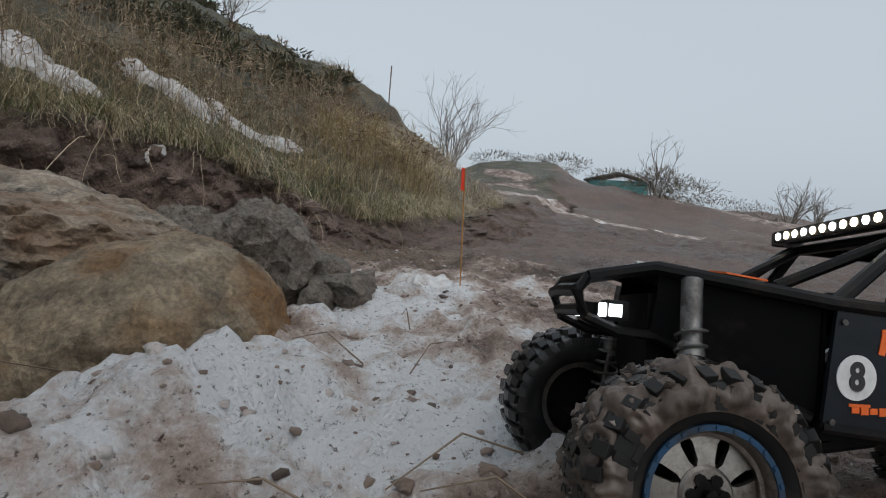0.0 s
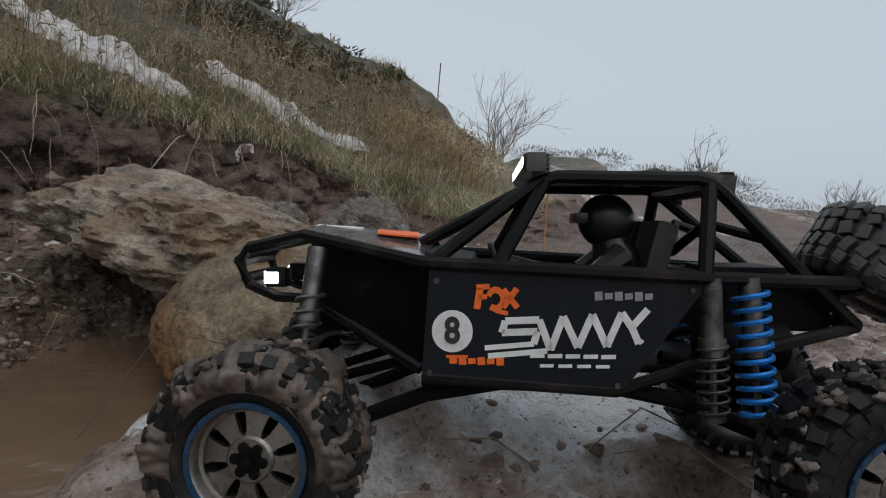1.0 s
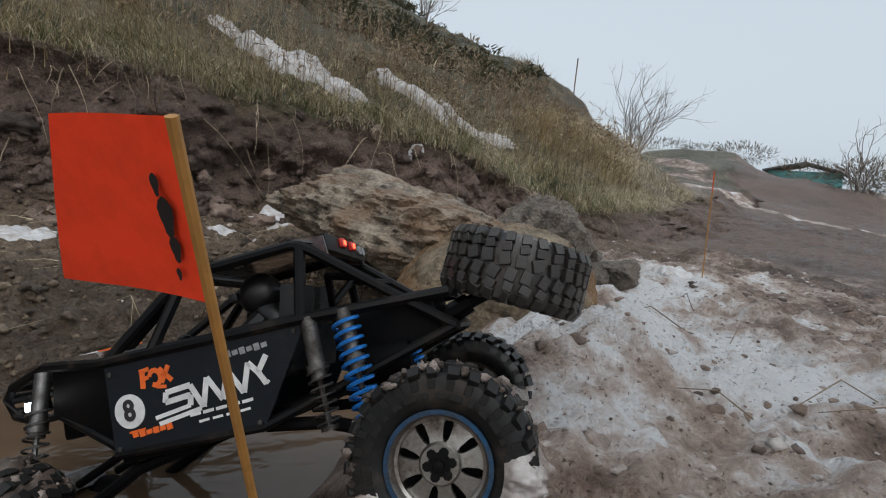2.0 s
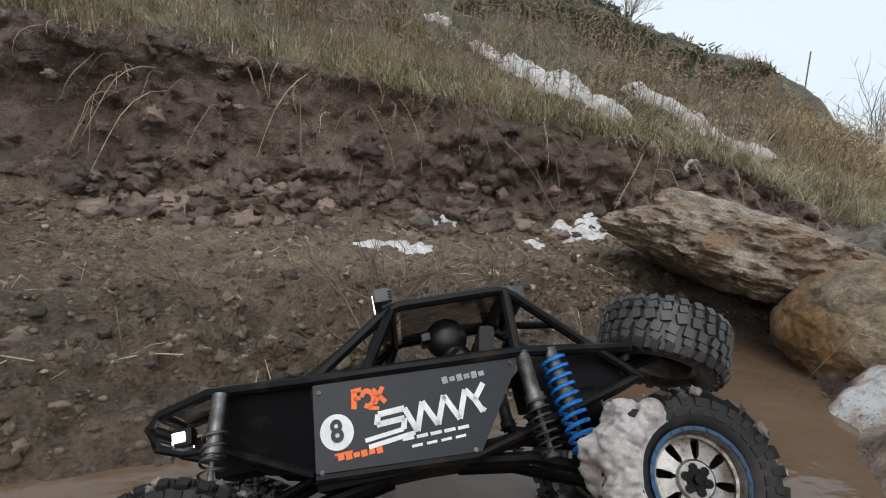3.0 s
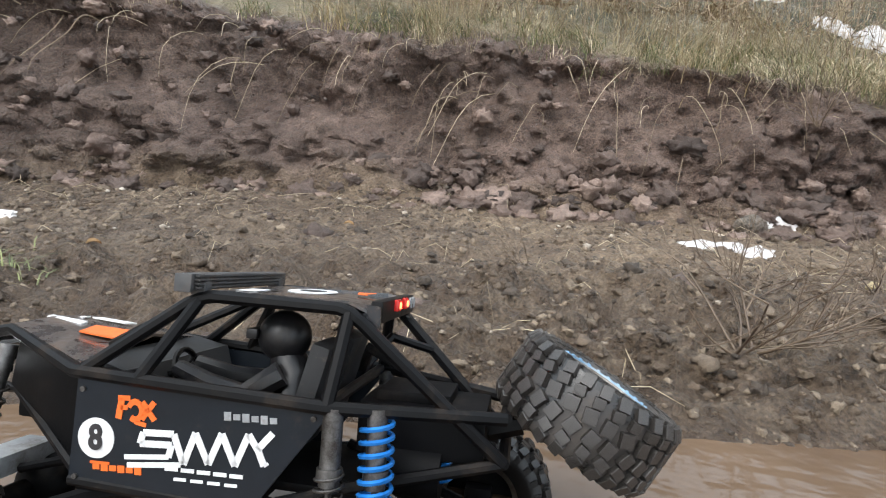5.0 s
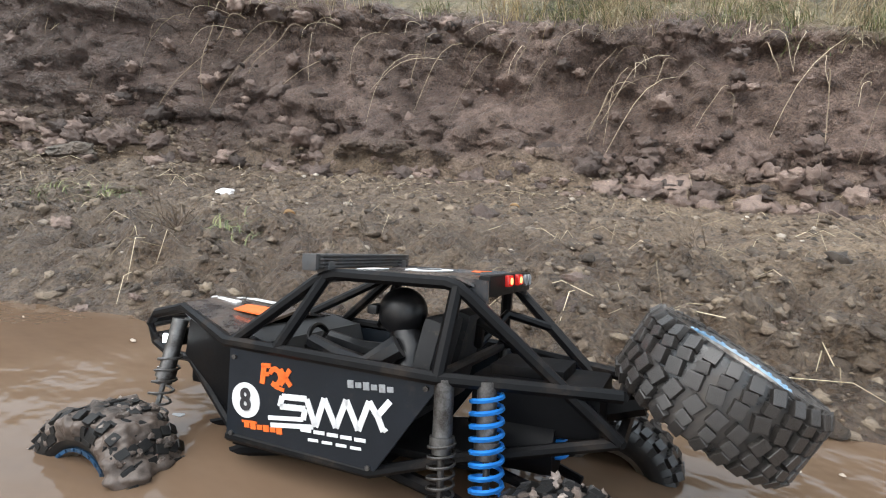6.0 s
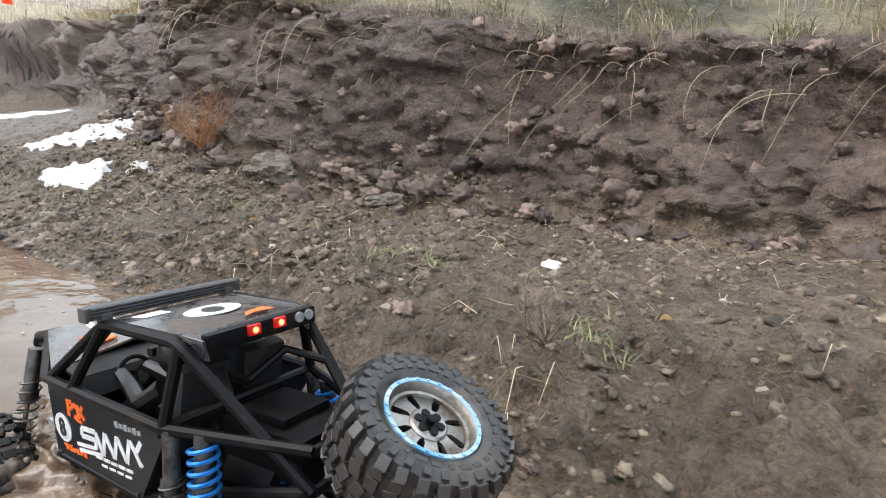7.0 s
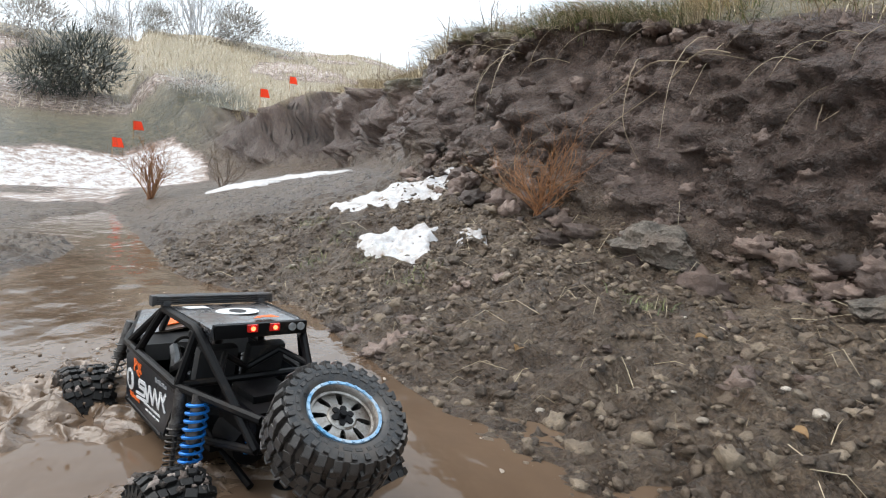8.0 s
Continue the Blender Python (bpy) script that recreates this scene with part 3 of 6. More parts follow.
# ---- snow lying on the ground ----
def snow_patch(cx, cy, rx, ry, rz, thick, seed, label="thin patch of old white snow on the mud"):
    n, m = 56, 12
    c, s = math.cos(radians(rz)), math.sin(radians(rz))
    P = []
    for j in range(m + 1):
        q = j / m
        for i in range(n):
            a = 2 * math.pi * i / n
            e = 1 + 0.42 * noise.fractal(Vector((1.6 * math.cos(a), 1.6 * math.sin(a), seed)), 0.8, 2.0, 4)
            u, v = q * e * rx * math.cos(a), q * e * ry * math.sin(a)
            P.append((cx + u * c - v * s, cy + u * s + v * c, q))
    A = np.array(P)
    z, _, _ = land(A[:, 0], A[:, 1])
    lump = fbm(A[:, 0], A[:, 1], 14, 4, seed)
    A[:, 2] = z + 1.5 * thick * np.sqrt(np.clip(1 - A[:, 2] ** 2.5, 0, 1)) * (0.9 + 0.5 * lump) - 0.006
    faces = [(j * n + i, j * n + (i + 1) % n, (j + 1) * n + (i + 1) % n, (j + 1) * n + i) for j in range(m) for i in range(n)]
    me = bpy.data.meshes.new("snow_patch")
    me.from_pydata(A.tolist(), [], faces)
    me.polygons.foreach_set("use_smooth", np.ones(len(faces), bool))
    me.materials.append(SNOW)
    return tagged(new("snow_patch", me), label, "snow patch", "snow patches")


for k, (cx, cy, rx, ry, rz, th) in enumerate([
        (0.25, 1.45, 0.115, 0.05, 3, 0.014), (0.45, 1.78, 0.045, 0.035, 10, 0.012), (0.72, 1.62, 0.05, 0.03, 0, 0.008), (0.97, 1.76, 0.15, 0.05, -4, 0.014),
        (0.66, 3.2, 0.1, 0.04, -50, 0.02), (0.84, 2.8, 0.12, 0.05, -60, 0.02), (0.97, 2.58, 0.15, 0.075, -55, 0.045), (1.1, 2.42, 0.17, 0.08, -50, 0.05), (1.24, 2.24, 0.1, 0.05, -45, 0.04),
        (1.52, 2.38, 0.12, 0.05, -50, 0.045), (1.65, 2.28, 0.13, 0.06, -35, 0.045), (1.84, 2.36, 0.14, 0.045, -30, 0.035), (2.02, 2.3, 0.12, 0.035, -40, 0.03), (1.41, 1.84, 0.03, 0.02, 0, 0.015),
        (-2.84, 0.14, 0.13, 0.09, 35, 0.02), (-3.3, 0.17, 0.26, 0.13, 60, 0.012), (-5.8, -0.55, 0.3, 0.22, 40, 0.02), (-6.1, -0.1, 0.5, 0.16, 60, 0.02), (-2.72, 0.32, 0.045, 0.05, 0, 0.008),
        (1.75, 0.95, 0.1, 0.07, 30, 0.02)]):
    snow_patch(cx, cy, rx, ry, rz, th, 3 + k, "white crusty snow on the trampled slush" if k == 19 else "thin patch of old white snow on the ground")


# ---- joined small stuff ----
class Soup:
    """Collects small shapes for one joined mesh."""

    def __init__(self):
        self.v, self.f, self.n = [], [], 0

    def add(self, verts, faces):
        self.v.append(np.asarray(verts, float))
        self.f += [tuple(i + self.n for i in f) for f in faces]
        self.n += len(verts)

    def ribbon(self, pts, width, side):
        """A grass blade: a folded ribbon that tapers to a point."""
        pts = np.asarray(pts, float)
        k = len(pts)
        w = width * (1 - np.arange(k) / (k - 0.6))[:, None]
        self.add(np.concatenate([pts - side * w, pts + side * w]), [(i, i + 1, k + i + 1, k + i) for i in range(k - 1)])

    def stick(self, pts, r, taper=0.4, sides=3):
        pts = np.asarray(pts, float)
        k = len(pts)
        d = pts[-1] - pts[0]
        d = d / (np.linalg.norm(d) + 1e-9)
        a = np.cross(d, [0.3, 0.5, 0.81])
        a /= np.linalg.norm(a) + 1e-9
        b = np.cross(d, a)
        rings = []
        for i, p in enumerate(pts):
            rr = r * (1 + (taper - 1) * i / max(k - 1, 1))
            rings.append([p + rr * (math.cos(2 * math.pi * j / sides) * a + math.sin(2 * math.pi * j / sides) * b) for j in range(sides)])
        self.add(np.concatenate(rings), [(i * sides + j, i * sides + (j + 1) % sides, (i + 1) * sides + (j + 1) % sides, (i + 1) * sides + j) for i in range(k - 1) for j in range(sides)])

    def build(self, name, mat, label, category, kind="stuff", smooth_faces=True, group=""):
        me = bpy.data.meshes.new(name)
        me.from_pydata(np.concatenate(self.v).tolist(), [], self.f)
        if smooth_faces:
            me.polygons.foreach_set("use_smooth", np.ones(len(me.polygons), bool))
        me.materials.append(mat)
        return tagged(new(name, me), label, category, group, kind)


def icos(level):
    bm = bmesh.new()
    bmesh.ops.create_icosphere(bm, subdivisions=level, radius=1.0)
    v = np.array([p.co[:] for p in bm.verts])
    f = [tuple(p.index for p in q.verts) for q in bm.faces]
    bm.free()
    return v, f


ICO1, ICO2, ICO3 = icos(1), icos(2), icos(3)
rg = np.random.default_rng(7)


def clod(soup, p, size, level, squash=0.7):
    v, f = (ICO1, ICO2, ICO3)[level]
    k = 1 + rg.normal(0, 0.2 if level < 2 else 0.05, len(v))
    if level > 0:
        q = v * 1.7 + rg.uniform(0, 90, 3)
        k = k * (0.75 + 0.9 * np.array([abs(noise.fractal(Vector(a), 0.45, 2.1, 4)) for a in q]))
    w = v * k[:, None] * size * rg.uniform([0.8, 0.8, squash * 0.7], [1.3, 1.3, squash * 1.1])
    a = rg.uniform(0, 6.28)
    c, s = math.cos(a), math.sin(a)
    w = w @ np.array([[c, s, 0], [-s, c, 0], [0, 0, 1]])
    t = rg.normal(0, 0.3)
    c, s = math.cos(t), math.sin(t)
    w = w @ np.array([[1, 0, 0], [0, c, s], [0, -s, c]])
    soup.add(w + p, f)


# crumbs and clods of earth on the bench, fallen clods at the foot of the bank, lumps on its face
def soil_lump_mat(lo, mid_c, hi):
    def build(nt, b):
        v = coords(nt)
        g = nt.nodes.new("ShaderNodeNewGeometry")
        c = ramp(nt, g.outputs["Random Per Island"], [(0.0, lo), (0.6, mid_c), (1.0, hi)])
        n = noise_tex(nt, v, 90.0, 8.0, 0.7)
        c = mix(nt, 0.8, c, ramp(nt, n, [(0.3, (0.55, 0.55, 0.55)), (0.7, (1.3, 1.3, 1.3))]), "MULTIPLY")
        nt.links.new(c, b.inputs["Base Color"])
        b.inputs["Roughness"].default_value = 0.5
        bump(nt, b, n, 1.0, 0.008)
    return build


CRUMB = material("bench_crumbs", soil_lump_mat((0.055, 0.039, 0.027), (0.16, 0.114, 0.077), (0.28, 0.215, 0.15)))
LUMP = material("bank_lumps", soil_lump_mat((0.05, 0.034, 0.027), (0.155, 0.105, 0.084), (0.29, 0.208, 0.168)))
PEBBLE = material("pebbles", soil_lump_mat((0.2, 0.16, 0.12), (0.38, 0.31, 0.24), (0.62, 0.55, 0.47)))
SLUSH = material("slush_lumps", soil_lump_mat((0.09, 0.062, 0.047), (0.32, 0.235, 0.19), (0.7, 0.66, 0.64)))

soup = Soup()
N = 44000
xs = rg.uniform(-3.6, 1.0, N)
sh, to = line(xs, SHORE), line(xs, TOE)
ys = sh + (to - sh) * rg.uniform(0.0, 1.0, N)
patch = fbm(xs, ys, 3.5, 3, 101)
keep = rg.uniform(-0.5, 0.7, N) < patch + 0.3 * smooth(-0.8, -1.8, xs)
xs, ys = xs[keep], ys[keep]
zs, _, _ = land(xs, ys)
for x, y, z in zip(xs, ys, zs):
    u = rg.random()
    big = u < 0.02 + 0.02 * (x < -1.1)
    d = rg.uniform(0.008, 0.015) if big else 0.002 + 0.0065 * rg.random() ** 2.2
    clod(soup, (x, y, z - 0.25 * d), d, 1 if d > 0.0065 else 0, 0.85)
soup.build("mud_crumbs", CRUMB, "loose brown crumbs of mud on the bench", "mud crumbs", "stuff")

soup = Soup()
for _ in range(260):
    x = rg.uniform(-2.5, 0.1)
    y = float(line(x, SHORE) + (line(x, TOE) - line(x, SHORE)) * rg.random() ** 1.5)
    if fbm(np.array([x]), np.array([y]), 3.0, 2, 77)[0] < 0.0:
        continue
    d = 0.009 + 0.02 * rg.random() ** 2
    clod(soup, (x, y, height(x, y) - 0.35 * d), d, 2, 0.7)
for _ in range(520):
    x = rg.uniform(-3.6, 1.6)
    y = float(line(x, TOE)) + rg.normal(-0.05, 0.06)
    d = 0.01 + 0.035 * rg.random() ** 2.5
    clod(soup, (x, y, height(x, y) + 0.02 * d), d, 2, 0.75)
for _ in range(600):
    x = rg.uniform(-4.2, 2.0)
    up = rg.uniform(0.0, 0.24)
    y = float(line(x, TOE)) + up
    d = 0.006 + 0.024 * rg.random() ** 2.5
    y -= 0.4 * d
    clod(soup, (x, y, height(x, y + 0.5 * d) - 0.1 * d), d, 2 if d > 0.013 else 1, 0.9)
soup.build("earth_clods", LUMP, "dark crumbled clods of earth on the eroded bank", "earth clods", "stuff")

soup = Soup()
for _ in range(420):
    x = rg.uniform(-3.0, 0.9)
    y = float(line(x, SHORE) + (line(x, TOE) - line(x, SHORE)) * rg.uniform(0.1, 1.0))
    d = 0.003 + 0.007 * rg.random() ** 3
    clod(soup, (x, y, height(x, y) + 0.4 * d), d, 0, 0.7)
soup.build("pebbles", PEBBLE, "small pale pebbles scattered on the mud", "pebbles")

soup = Soup()
for _ in range(5200):
    x, y = rg.uniform(0.75, 2.4), rg.uniform(-0.4, 1.5)
    if pond_edge(np.array([x]), np.array([y]))[0] < 0.06:
        continue
    d = 0.0016 + 0.0065 * rg.random() ** 4
    clod(soup, (x, y, height(x, y) - 0.1 * d), d, 1 if d > 0.006 else 0, 0.75)
soup.build("slush_lumps", SLUSH, "dirty lumps of slush and mud", "slush", "stuff")


# ---- grass ----
def blade(soup, x, y, z, h, lean, az, width, seg=4, droop=1.0):
    t = np.linspace(0, 1, seg)
    d = np.array([math.cos(az), math.sin(az), 0])
    pts = np.array([x, y, z]) + np.outer(h * lean * t ** 1.6, d) + np.outer(h * (t - droop * 0.55 * lean * t ** 2.4), [0, 0, 1])
    soup.ribbon(pts, width, np.array([-d[1], d[0], 0.15]))


dry, green = Soup(), Soup()
# sward on the slope above the bank
N = 34000
xs = rg.uniform(-4.5, 3.9, N)
up = 0.24 + 2.2 * rg.random(N) ** 1.8
ys = line(xs, TOE) + up
zs, _, _ = land(xs, ys)
dens = fbm(xs, ys, 2.0, 3, 111)
for x, y, z, u, q in zip(xs, ys, zs, up, dens):
    if q + rg.uniform(-0.15, 0.15) < 0.02 + 0.06 * (u > 0.9) or (u < 0.5 and -2.7 < x < 0 and rg.random() < 0.85):
        continue
    isgreen = rg.random() < (0.34 if u < 0.55 else 0.12)
    h = rg.uniform(0.03, 0.11) * (1.5 if not isgreen else 0.8)
    blade(green if isgreen else dry, x, y, z - 0.005, h, rg.uniform(0.6, 1.9), rg.normal(-1.4, 1.5), 0.001 + 0.0007 * u, 4)
# shaggy lip that hangs over the bare earth
for _ in range(950):
    x = rg.uniform(-4.2, 2.9)
    y = float(line(x, TOE)) + rg.uniform(0.2, 0.33)
    z = height(x, y)
    if vnoise(np.array([x * 3.1]), np.array([2.0]), 5)[0] < (0.3 if x < -2.7 or x > 0 else 0.62):
        continue
    g = rg.random() < 0.45
    for _k in range(rg.integers(8, 22)):
        a = rg.normal(-1.57, 0.7)
        blade(green if g and rg.random() < 0.8 else dry, x + rg.normal(0, 0.02), y + rg.normal(0, 0.015), z, rg.uniform(0.05, 0.2), rg.uniform(0.5, 1.35), a, 0.001, 6, 1.8)
# long straw along the lower slope
N = 14000
xs = rg.uniform(-4.4, 3.2, N)
up = 0.24 + 0.8 * rg.random(N) ** 1.4
ys = line(xs, TOE) + up
zs, _, _ = land(xs, ys)
for x, y, z, q in zip(xs, ys, zs, fbm(xs, ys, 3.0, 3, 117)):
    if q > rg.uniform(-0.25, 0.1) or (-2.7 < x < 0 and rg.random() < 0.6):
        continue
    blade(dry if rg.random() < 0.6 else green, x, y, z - 0.004, rg.uniform(0.06, 0.2), rg.uniform(0.7, 1.7), rg.normal(-1.3, 1.4), 0.001, 6, 1.2)
# arching pale stems in loose clusters above the bank
for _ in range(200):
    cx = rg.uniform(-3.6, 3.0)
    cy = float(line(cx, TOE)) + 0.26 + 0.9 * rg.random() ** 1.6
    az = rg.normal(-1.3, 1.0)
    for _k in range(rg.integers(10, 26)):
        x, y = cx + rg.normal(0, 0.035), cy + rg.normal(0, 0.03)
        blade(dry, x, y, height(x, y) - 0.005, rg.uniform(0.1, 0.3), rg.uniform(0.6, 1.6), az + rg.normal(0, 0.7), 0.0012, 7, 1.2)
# coarse tufts along the far bank's edge
for _ in range(420):
    x = rg.uniform(-12, -4.1)
    y = float(line(x, TOE)) + rg.uniform(0.22, 0.5)
    z = height(x, y)
    for _k in range(9):
        blade(dry, x + rg.normal(0, 0.05), y + rg.normal(0, 0.04), z, rg.uniform(0.1, 0.28), rg.uniform(0.4, 1.2), rg.normal(-1.57, 0.9), 0.003, 4, 1.4)
tuft = Soup()
# big straw tufts: the tall pale one on the slope's corner sweeps downhill
for cx, cy, n, h in ((2.5, 2.55, 420, 0.34), (2.66, 2.5, 460, 0.36), (2.78, 2.42, 380, 0.32), (2.42, 2.3, 260, 0.26), (2.7, 2.2, 260, 0.24), (2.95, 2.4, 220, 0.24), (-3.9, 0.85, 160, 0.2), (-3.4, 0.92, 180, 0.2), (-2.9, 1.12, 180, 0.18), (2.05, 2.05, 160, 0.18), (-1.0, 1.95, 60, 0.16), (0.25, 2.1, 60, 0.15)):
    for _k in range(n):
        x, y = cx + rg.normal(0, 0.07), cy + rg.normal(0, 0.05)
        blade(tuft, x, y, height(x, y) - 0.01, h * rg.uniform(0.45, 1.15), rg.uniform(0.55, 1.5), rg.normal(-1.1, 0.75), 0.0015, 7, 1.15)
tuft.build("straw_tufts", material("pale_straw", blades_mat((0.36, 0.27, 0.14), (0.8, 0.66, 0.4))), "tall pale straw tufts sweeping down the slope", "dry grass")
# green tussocks along the bank's edge
for _ in range(150):
    cx = rg.uniform(-3.8, 2.6)
    cy = float(line(cx, TOE)) + rg.uniform(0.22, 0.5)
    for _k in range(rg.integers(20, 50)):
        x, y = cx + rg.normal(0, 0.03), cy + rg.normal(0, 0.025)
        blade(green if rg.random() < 0.75 else dry, x, y, height(x, y) - 0.004, rg.uniform(0.04, 0.12), rg.uniform(0.5, 1.7), rg.uniform(0, 6.28), 0.0012, 5, 1.2)
# straw litter on the bench
for _ in range(420):
    x = rg.uniform(-3.2, 1.0)
    y = float(line(x, SHORE) + (line(x, TOE) - line(x, SHORE)) * rg.uniform(0.05, 1.0))
    z = height(x, y) + 0.004
    a, l = rg.uniform(0, 6.28), rg.uniform(0.02, 0.11)
    dry.stick([(x, y, z), (x + l * math.cos(a) / 2, y + l * math.sin(a) / 2, z + rg.uniform(0.002, 0.02)), (x + l * math.cos(a), y + l * math.sin(a), height(x + l * math.cos(a), y + l * math.sin(a)) + 0.004)], 0.0008)
# low green clumps on the bench
for cx, cy in ((-1.43, 0.7), (-1.5, 0.62), (-3.0, -0.02), (-2.8, 0.05), (-2.6, 0.12), (-3.2, -0.1), (-2.2, 0.5), (-0.95, 0.62), (-2.9, -0.12)):
    for _k in range(45):
        x, y = cx + rg.normal(0, 0.035), cy + rg.normal(0, 0.03)
        blade(green, x, y, height(x, y), rg.uniform(0.02, 0.055), rg.uniform(0.8, 1.7), rg.uniform(0, 6.28), 0.0012, 4)
# pale field far behind the puddle
straw = Soup()
for _ in range(9000):
    r, a = rg.uniform(9, 30), radians(rg.uniform(-112, -76))
    x, y = r * math.sin(a), r * math.cos(a)
    if y < float(line(x, TOE)) + 0.3 and r < 15.5:
        continue
    blade(straw, x, y, height(x, y) - 0.02, rg.uniform(0.12, 0.32) * (0.7 + 0.02 * r), rg.uniform(0.2, 0.9), rg.uniform(0, 6.28), 0.002 + 0.00035 * r, 3)
straw.build("field_straw", material("field_straw", blades_mat((0.42, 0.34, 0.24), (0.72, 0.64, 0.52))), "pale dry grass on the far field", "dry grass")
soup = Soup()
for _ in range(60):
    r, a = rg.uniform(8, 14), radians(rg.uniform(-93, -78))
    x, y = r * math.sin(a), r * math.cos(a)
    if y < float(line(x, TOE)) + 0.3:
        continue
    h = rg.uniform(0.25, 0.6)
    soup.stick([(x, y, height(x, y) - 0.02), (x + 0.03, y, height(x, y) + 0.6 * h), (x + 0.08 * rg.normal(), y, height(x, y) + h)], 0.008, 0.6)
soup.build("thistle_stalks", material("thistle_stalk", blades_mat((0.2, 0.15, 0.11), (0.4, 0.32, 0.26))), "dry brown thistle stalks standing on the far field", "weeds")
# loose stems that hang down the face
for _ in range(110):
    x = rg.uniform(-3.6, 2.2)
    y = float(line(x, TOE)) + rg.uniform(0.14, 0.24)
    z = height(x, y)
    l = 0.05 + 0.3 * rg.random() ** 2
    s, o = rg.normal(0, 0.55), rg.uniform(0.02, 0.09)
    t = np.linspace(0, 1, 7)
    dry.stick(np.stack([x + s * l * t + 0.006 * np.sin(7 * t + x * 9), y - o * np.sin(2.2 * t) - 0.13 * t, z + 0.02 * np.sin(3.1 * t) - l * t ** 1.5], -1), 0.0011, 0.5)
dry.build("dry_grass", DRY, "straw-coloured dry grass on the bank and slope", "dry grass")
green.build("green_grass", GREEN, "short green grass on the bank's edge", "grass")

# tall brown seed weeds on the slope
soup = Soup()
for _ in range(1500):
    x = rg.uniform(-1.2, 3.0)
    y = float(line(x, TOE)) + rg.uniform(0.35, 1.5)
    z = height(x, y)
    h = rg.uniform(0.08, 0.3)
    a, l = rg.uniform(0, 6.28), rg.uniform(0.0, 0.3)
    top = np.array([x + h * l * math.cos(a), y + h * l * math.sin(a), z + h])
    soup.stick([(x, y, z), (x + 0.4 * h * l * math.cos(a), y + 0.4 * h * l * math.sin(a), z + 0.55 * h), top], 0.0013)
    for _k in range(rg.integers(3, 8)):
        b = top - np.array([0, 0, 0.4 * h * rg.random()])
        soup.stick([b, b + rg.normal(0, 0.016, 3) + (0, 0, 0.006)], 0.0022, 0.5)
soup.build("seed_weeds", material("seed_weed", blades_mat((0.1, 0.066, 0.042), (0.42, 0.32, 0.21))), "dry brown seed-head weeds on the slope", "weeds")


# low dark scrub that covers the upper hill
def scrub(n, x0, x1, up0, up1, size, mat, name, label, seed):
    g = np.random.default_rng(seed)
    sp = Soup()
    cxs = g.uniform(x0, x1, n)
    cys = line(cxs, TOE) + up0 + (up1 - up0) * g.random(n) ** 1.3
    for cx, cy, q in zip(cxs, cys, fbm(cxs, cys, 1.1, 3, seed)):
        if q < g.uniform(-0.25, 0.15) or cx > 3.75 - 0.1 * (cy - 3):
            continue
        cz, w = height(cx, cy), size * g.uniform(0.5, 1.5)
        for _k in range(46):
            d = g.normal(0, 1, 3)
            d[2] = abs(d[2]) * 0.8
            d /= np.linalg.norm(d)
            p = np.array([cx, cy, cz - 0.02]) + d * w * g.uniform(0.35, 1.0)
            e = d + g.normal(0, 0.6, 3)
            e /= np.linalg.norm(e)
            sp.ribbon([p, p + 0.28 * w * e, p + (0.5 * w) * e + (0, 0, -0.05 * w)], 0.07 * w, np.cross(e, [0.3, 0.5, 0.8]))
    return sp.build(name, mat, label, "scrub", "stuff", False)


# greens lifted a little: the hill's haze is put into the scrub colour
scrub(800, -0.6, 3.75, 1.7, 4.6, 0.085, material("hill_scrub", blades_mat((0.045, 0.05, 0.034), (0.18, 0.17, 0.11))), "hill_scrub", "dark grey-green winter scrub on the hill", 141)
scrub(520, -0.6, 3.75, 0.8, 3.2, 0.06, material("tan_scrub", blades_mat((0.15, 0.1, 0.06), (0.36, 0.27, 0.17))), "dead_scrub", "dead tan scrub between the green", 143)


# ---- roots and stems that hang over the bank ----
def root(pts, r, label="pale bare root hanging down the earth bank"):
    P = [Vector(p) for p in pts]
    fine = []
    for a, b, c, d in zip([P[0]] + P, P, P[1:], P[2:] + [P[-1]]):
        for k in range(5):
            t = k / 5
            fine.append(0.5 * ((2 * b) + (c - a) * t + (2 * a - 5 * b + 4 * c - d) * t * t + (3 * b - a - 3 * c + d) * t ** 3))
    fine.append(P[-1])
    fine = [p + Vector((noise.noise(p * 40), noise.noise(p * 40 + Vector((9, 0, 0))), 0)) * 0.003 for p in fine]
    bm = bmesh.new()
    add_tube(bm, fine, r, 6, 0.45)
    return tagged(part("root", bm, ROOT), label, "root", "hanging roots")


def face_y(x, z):
    """Where the bank's face lies at a height."""
    ys_ = np.linspace(float(line(x, TOE)) - 0.15, float(line(x, TOE)) + 0.5, 120)
    zz, _, _ = land(np.full(120, x), ys_)
    return float(np.interp(z, np.maximum.accumulate(zz), ys_))


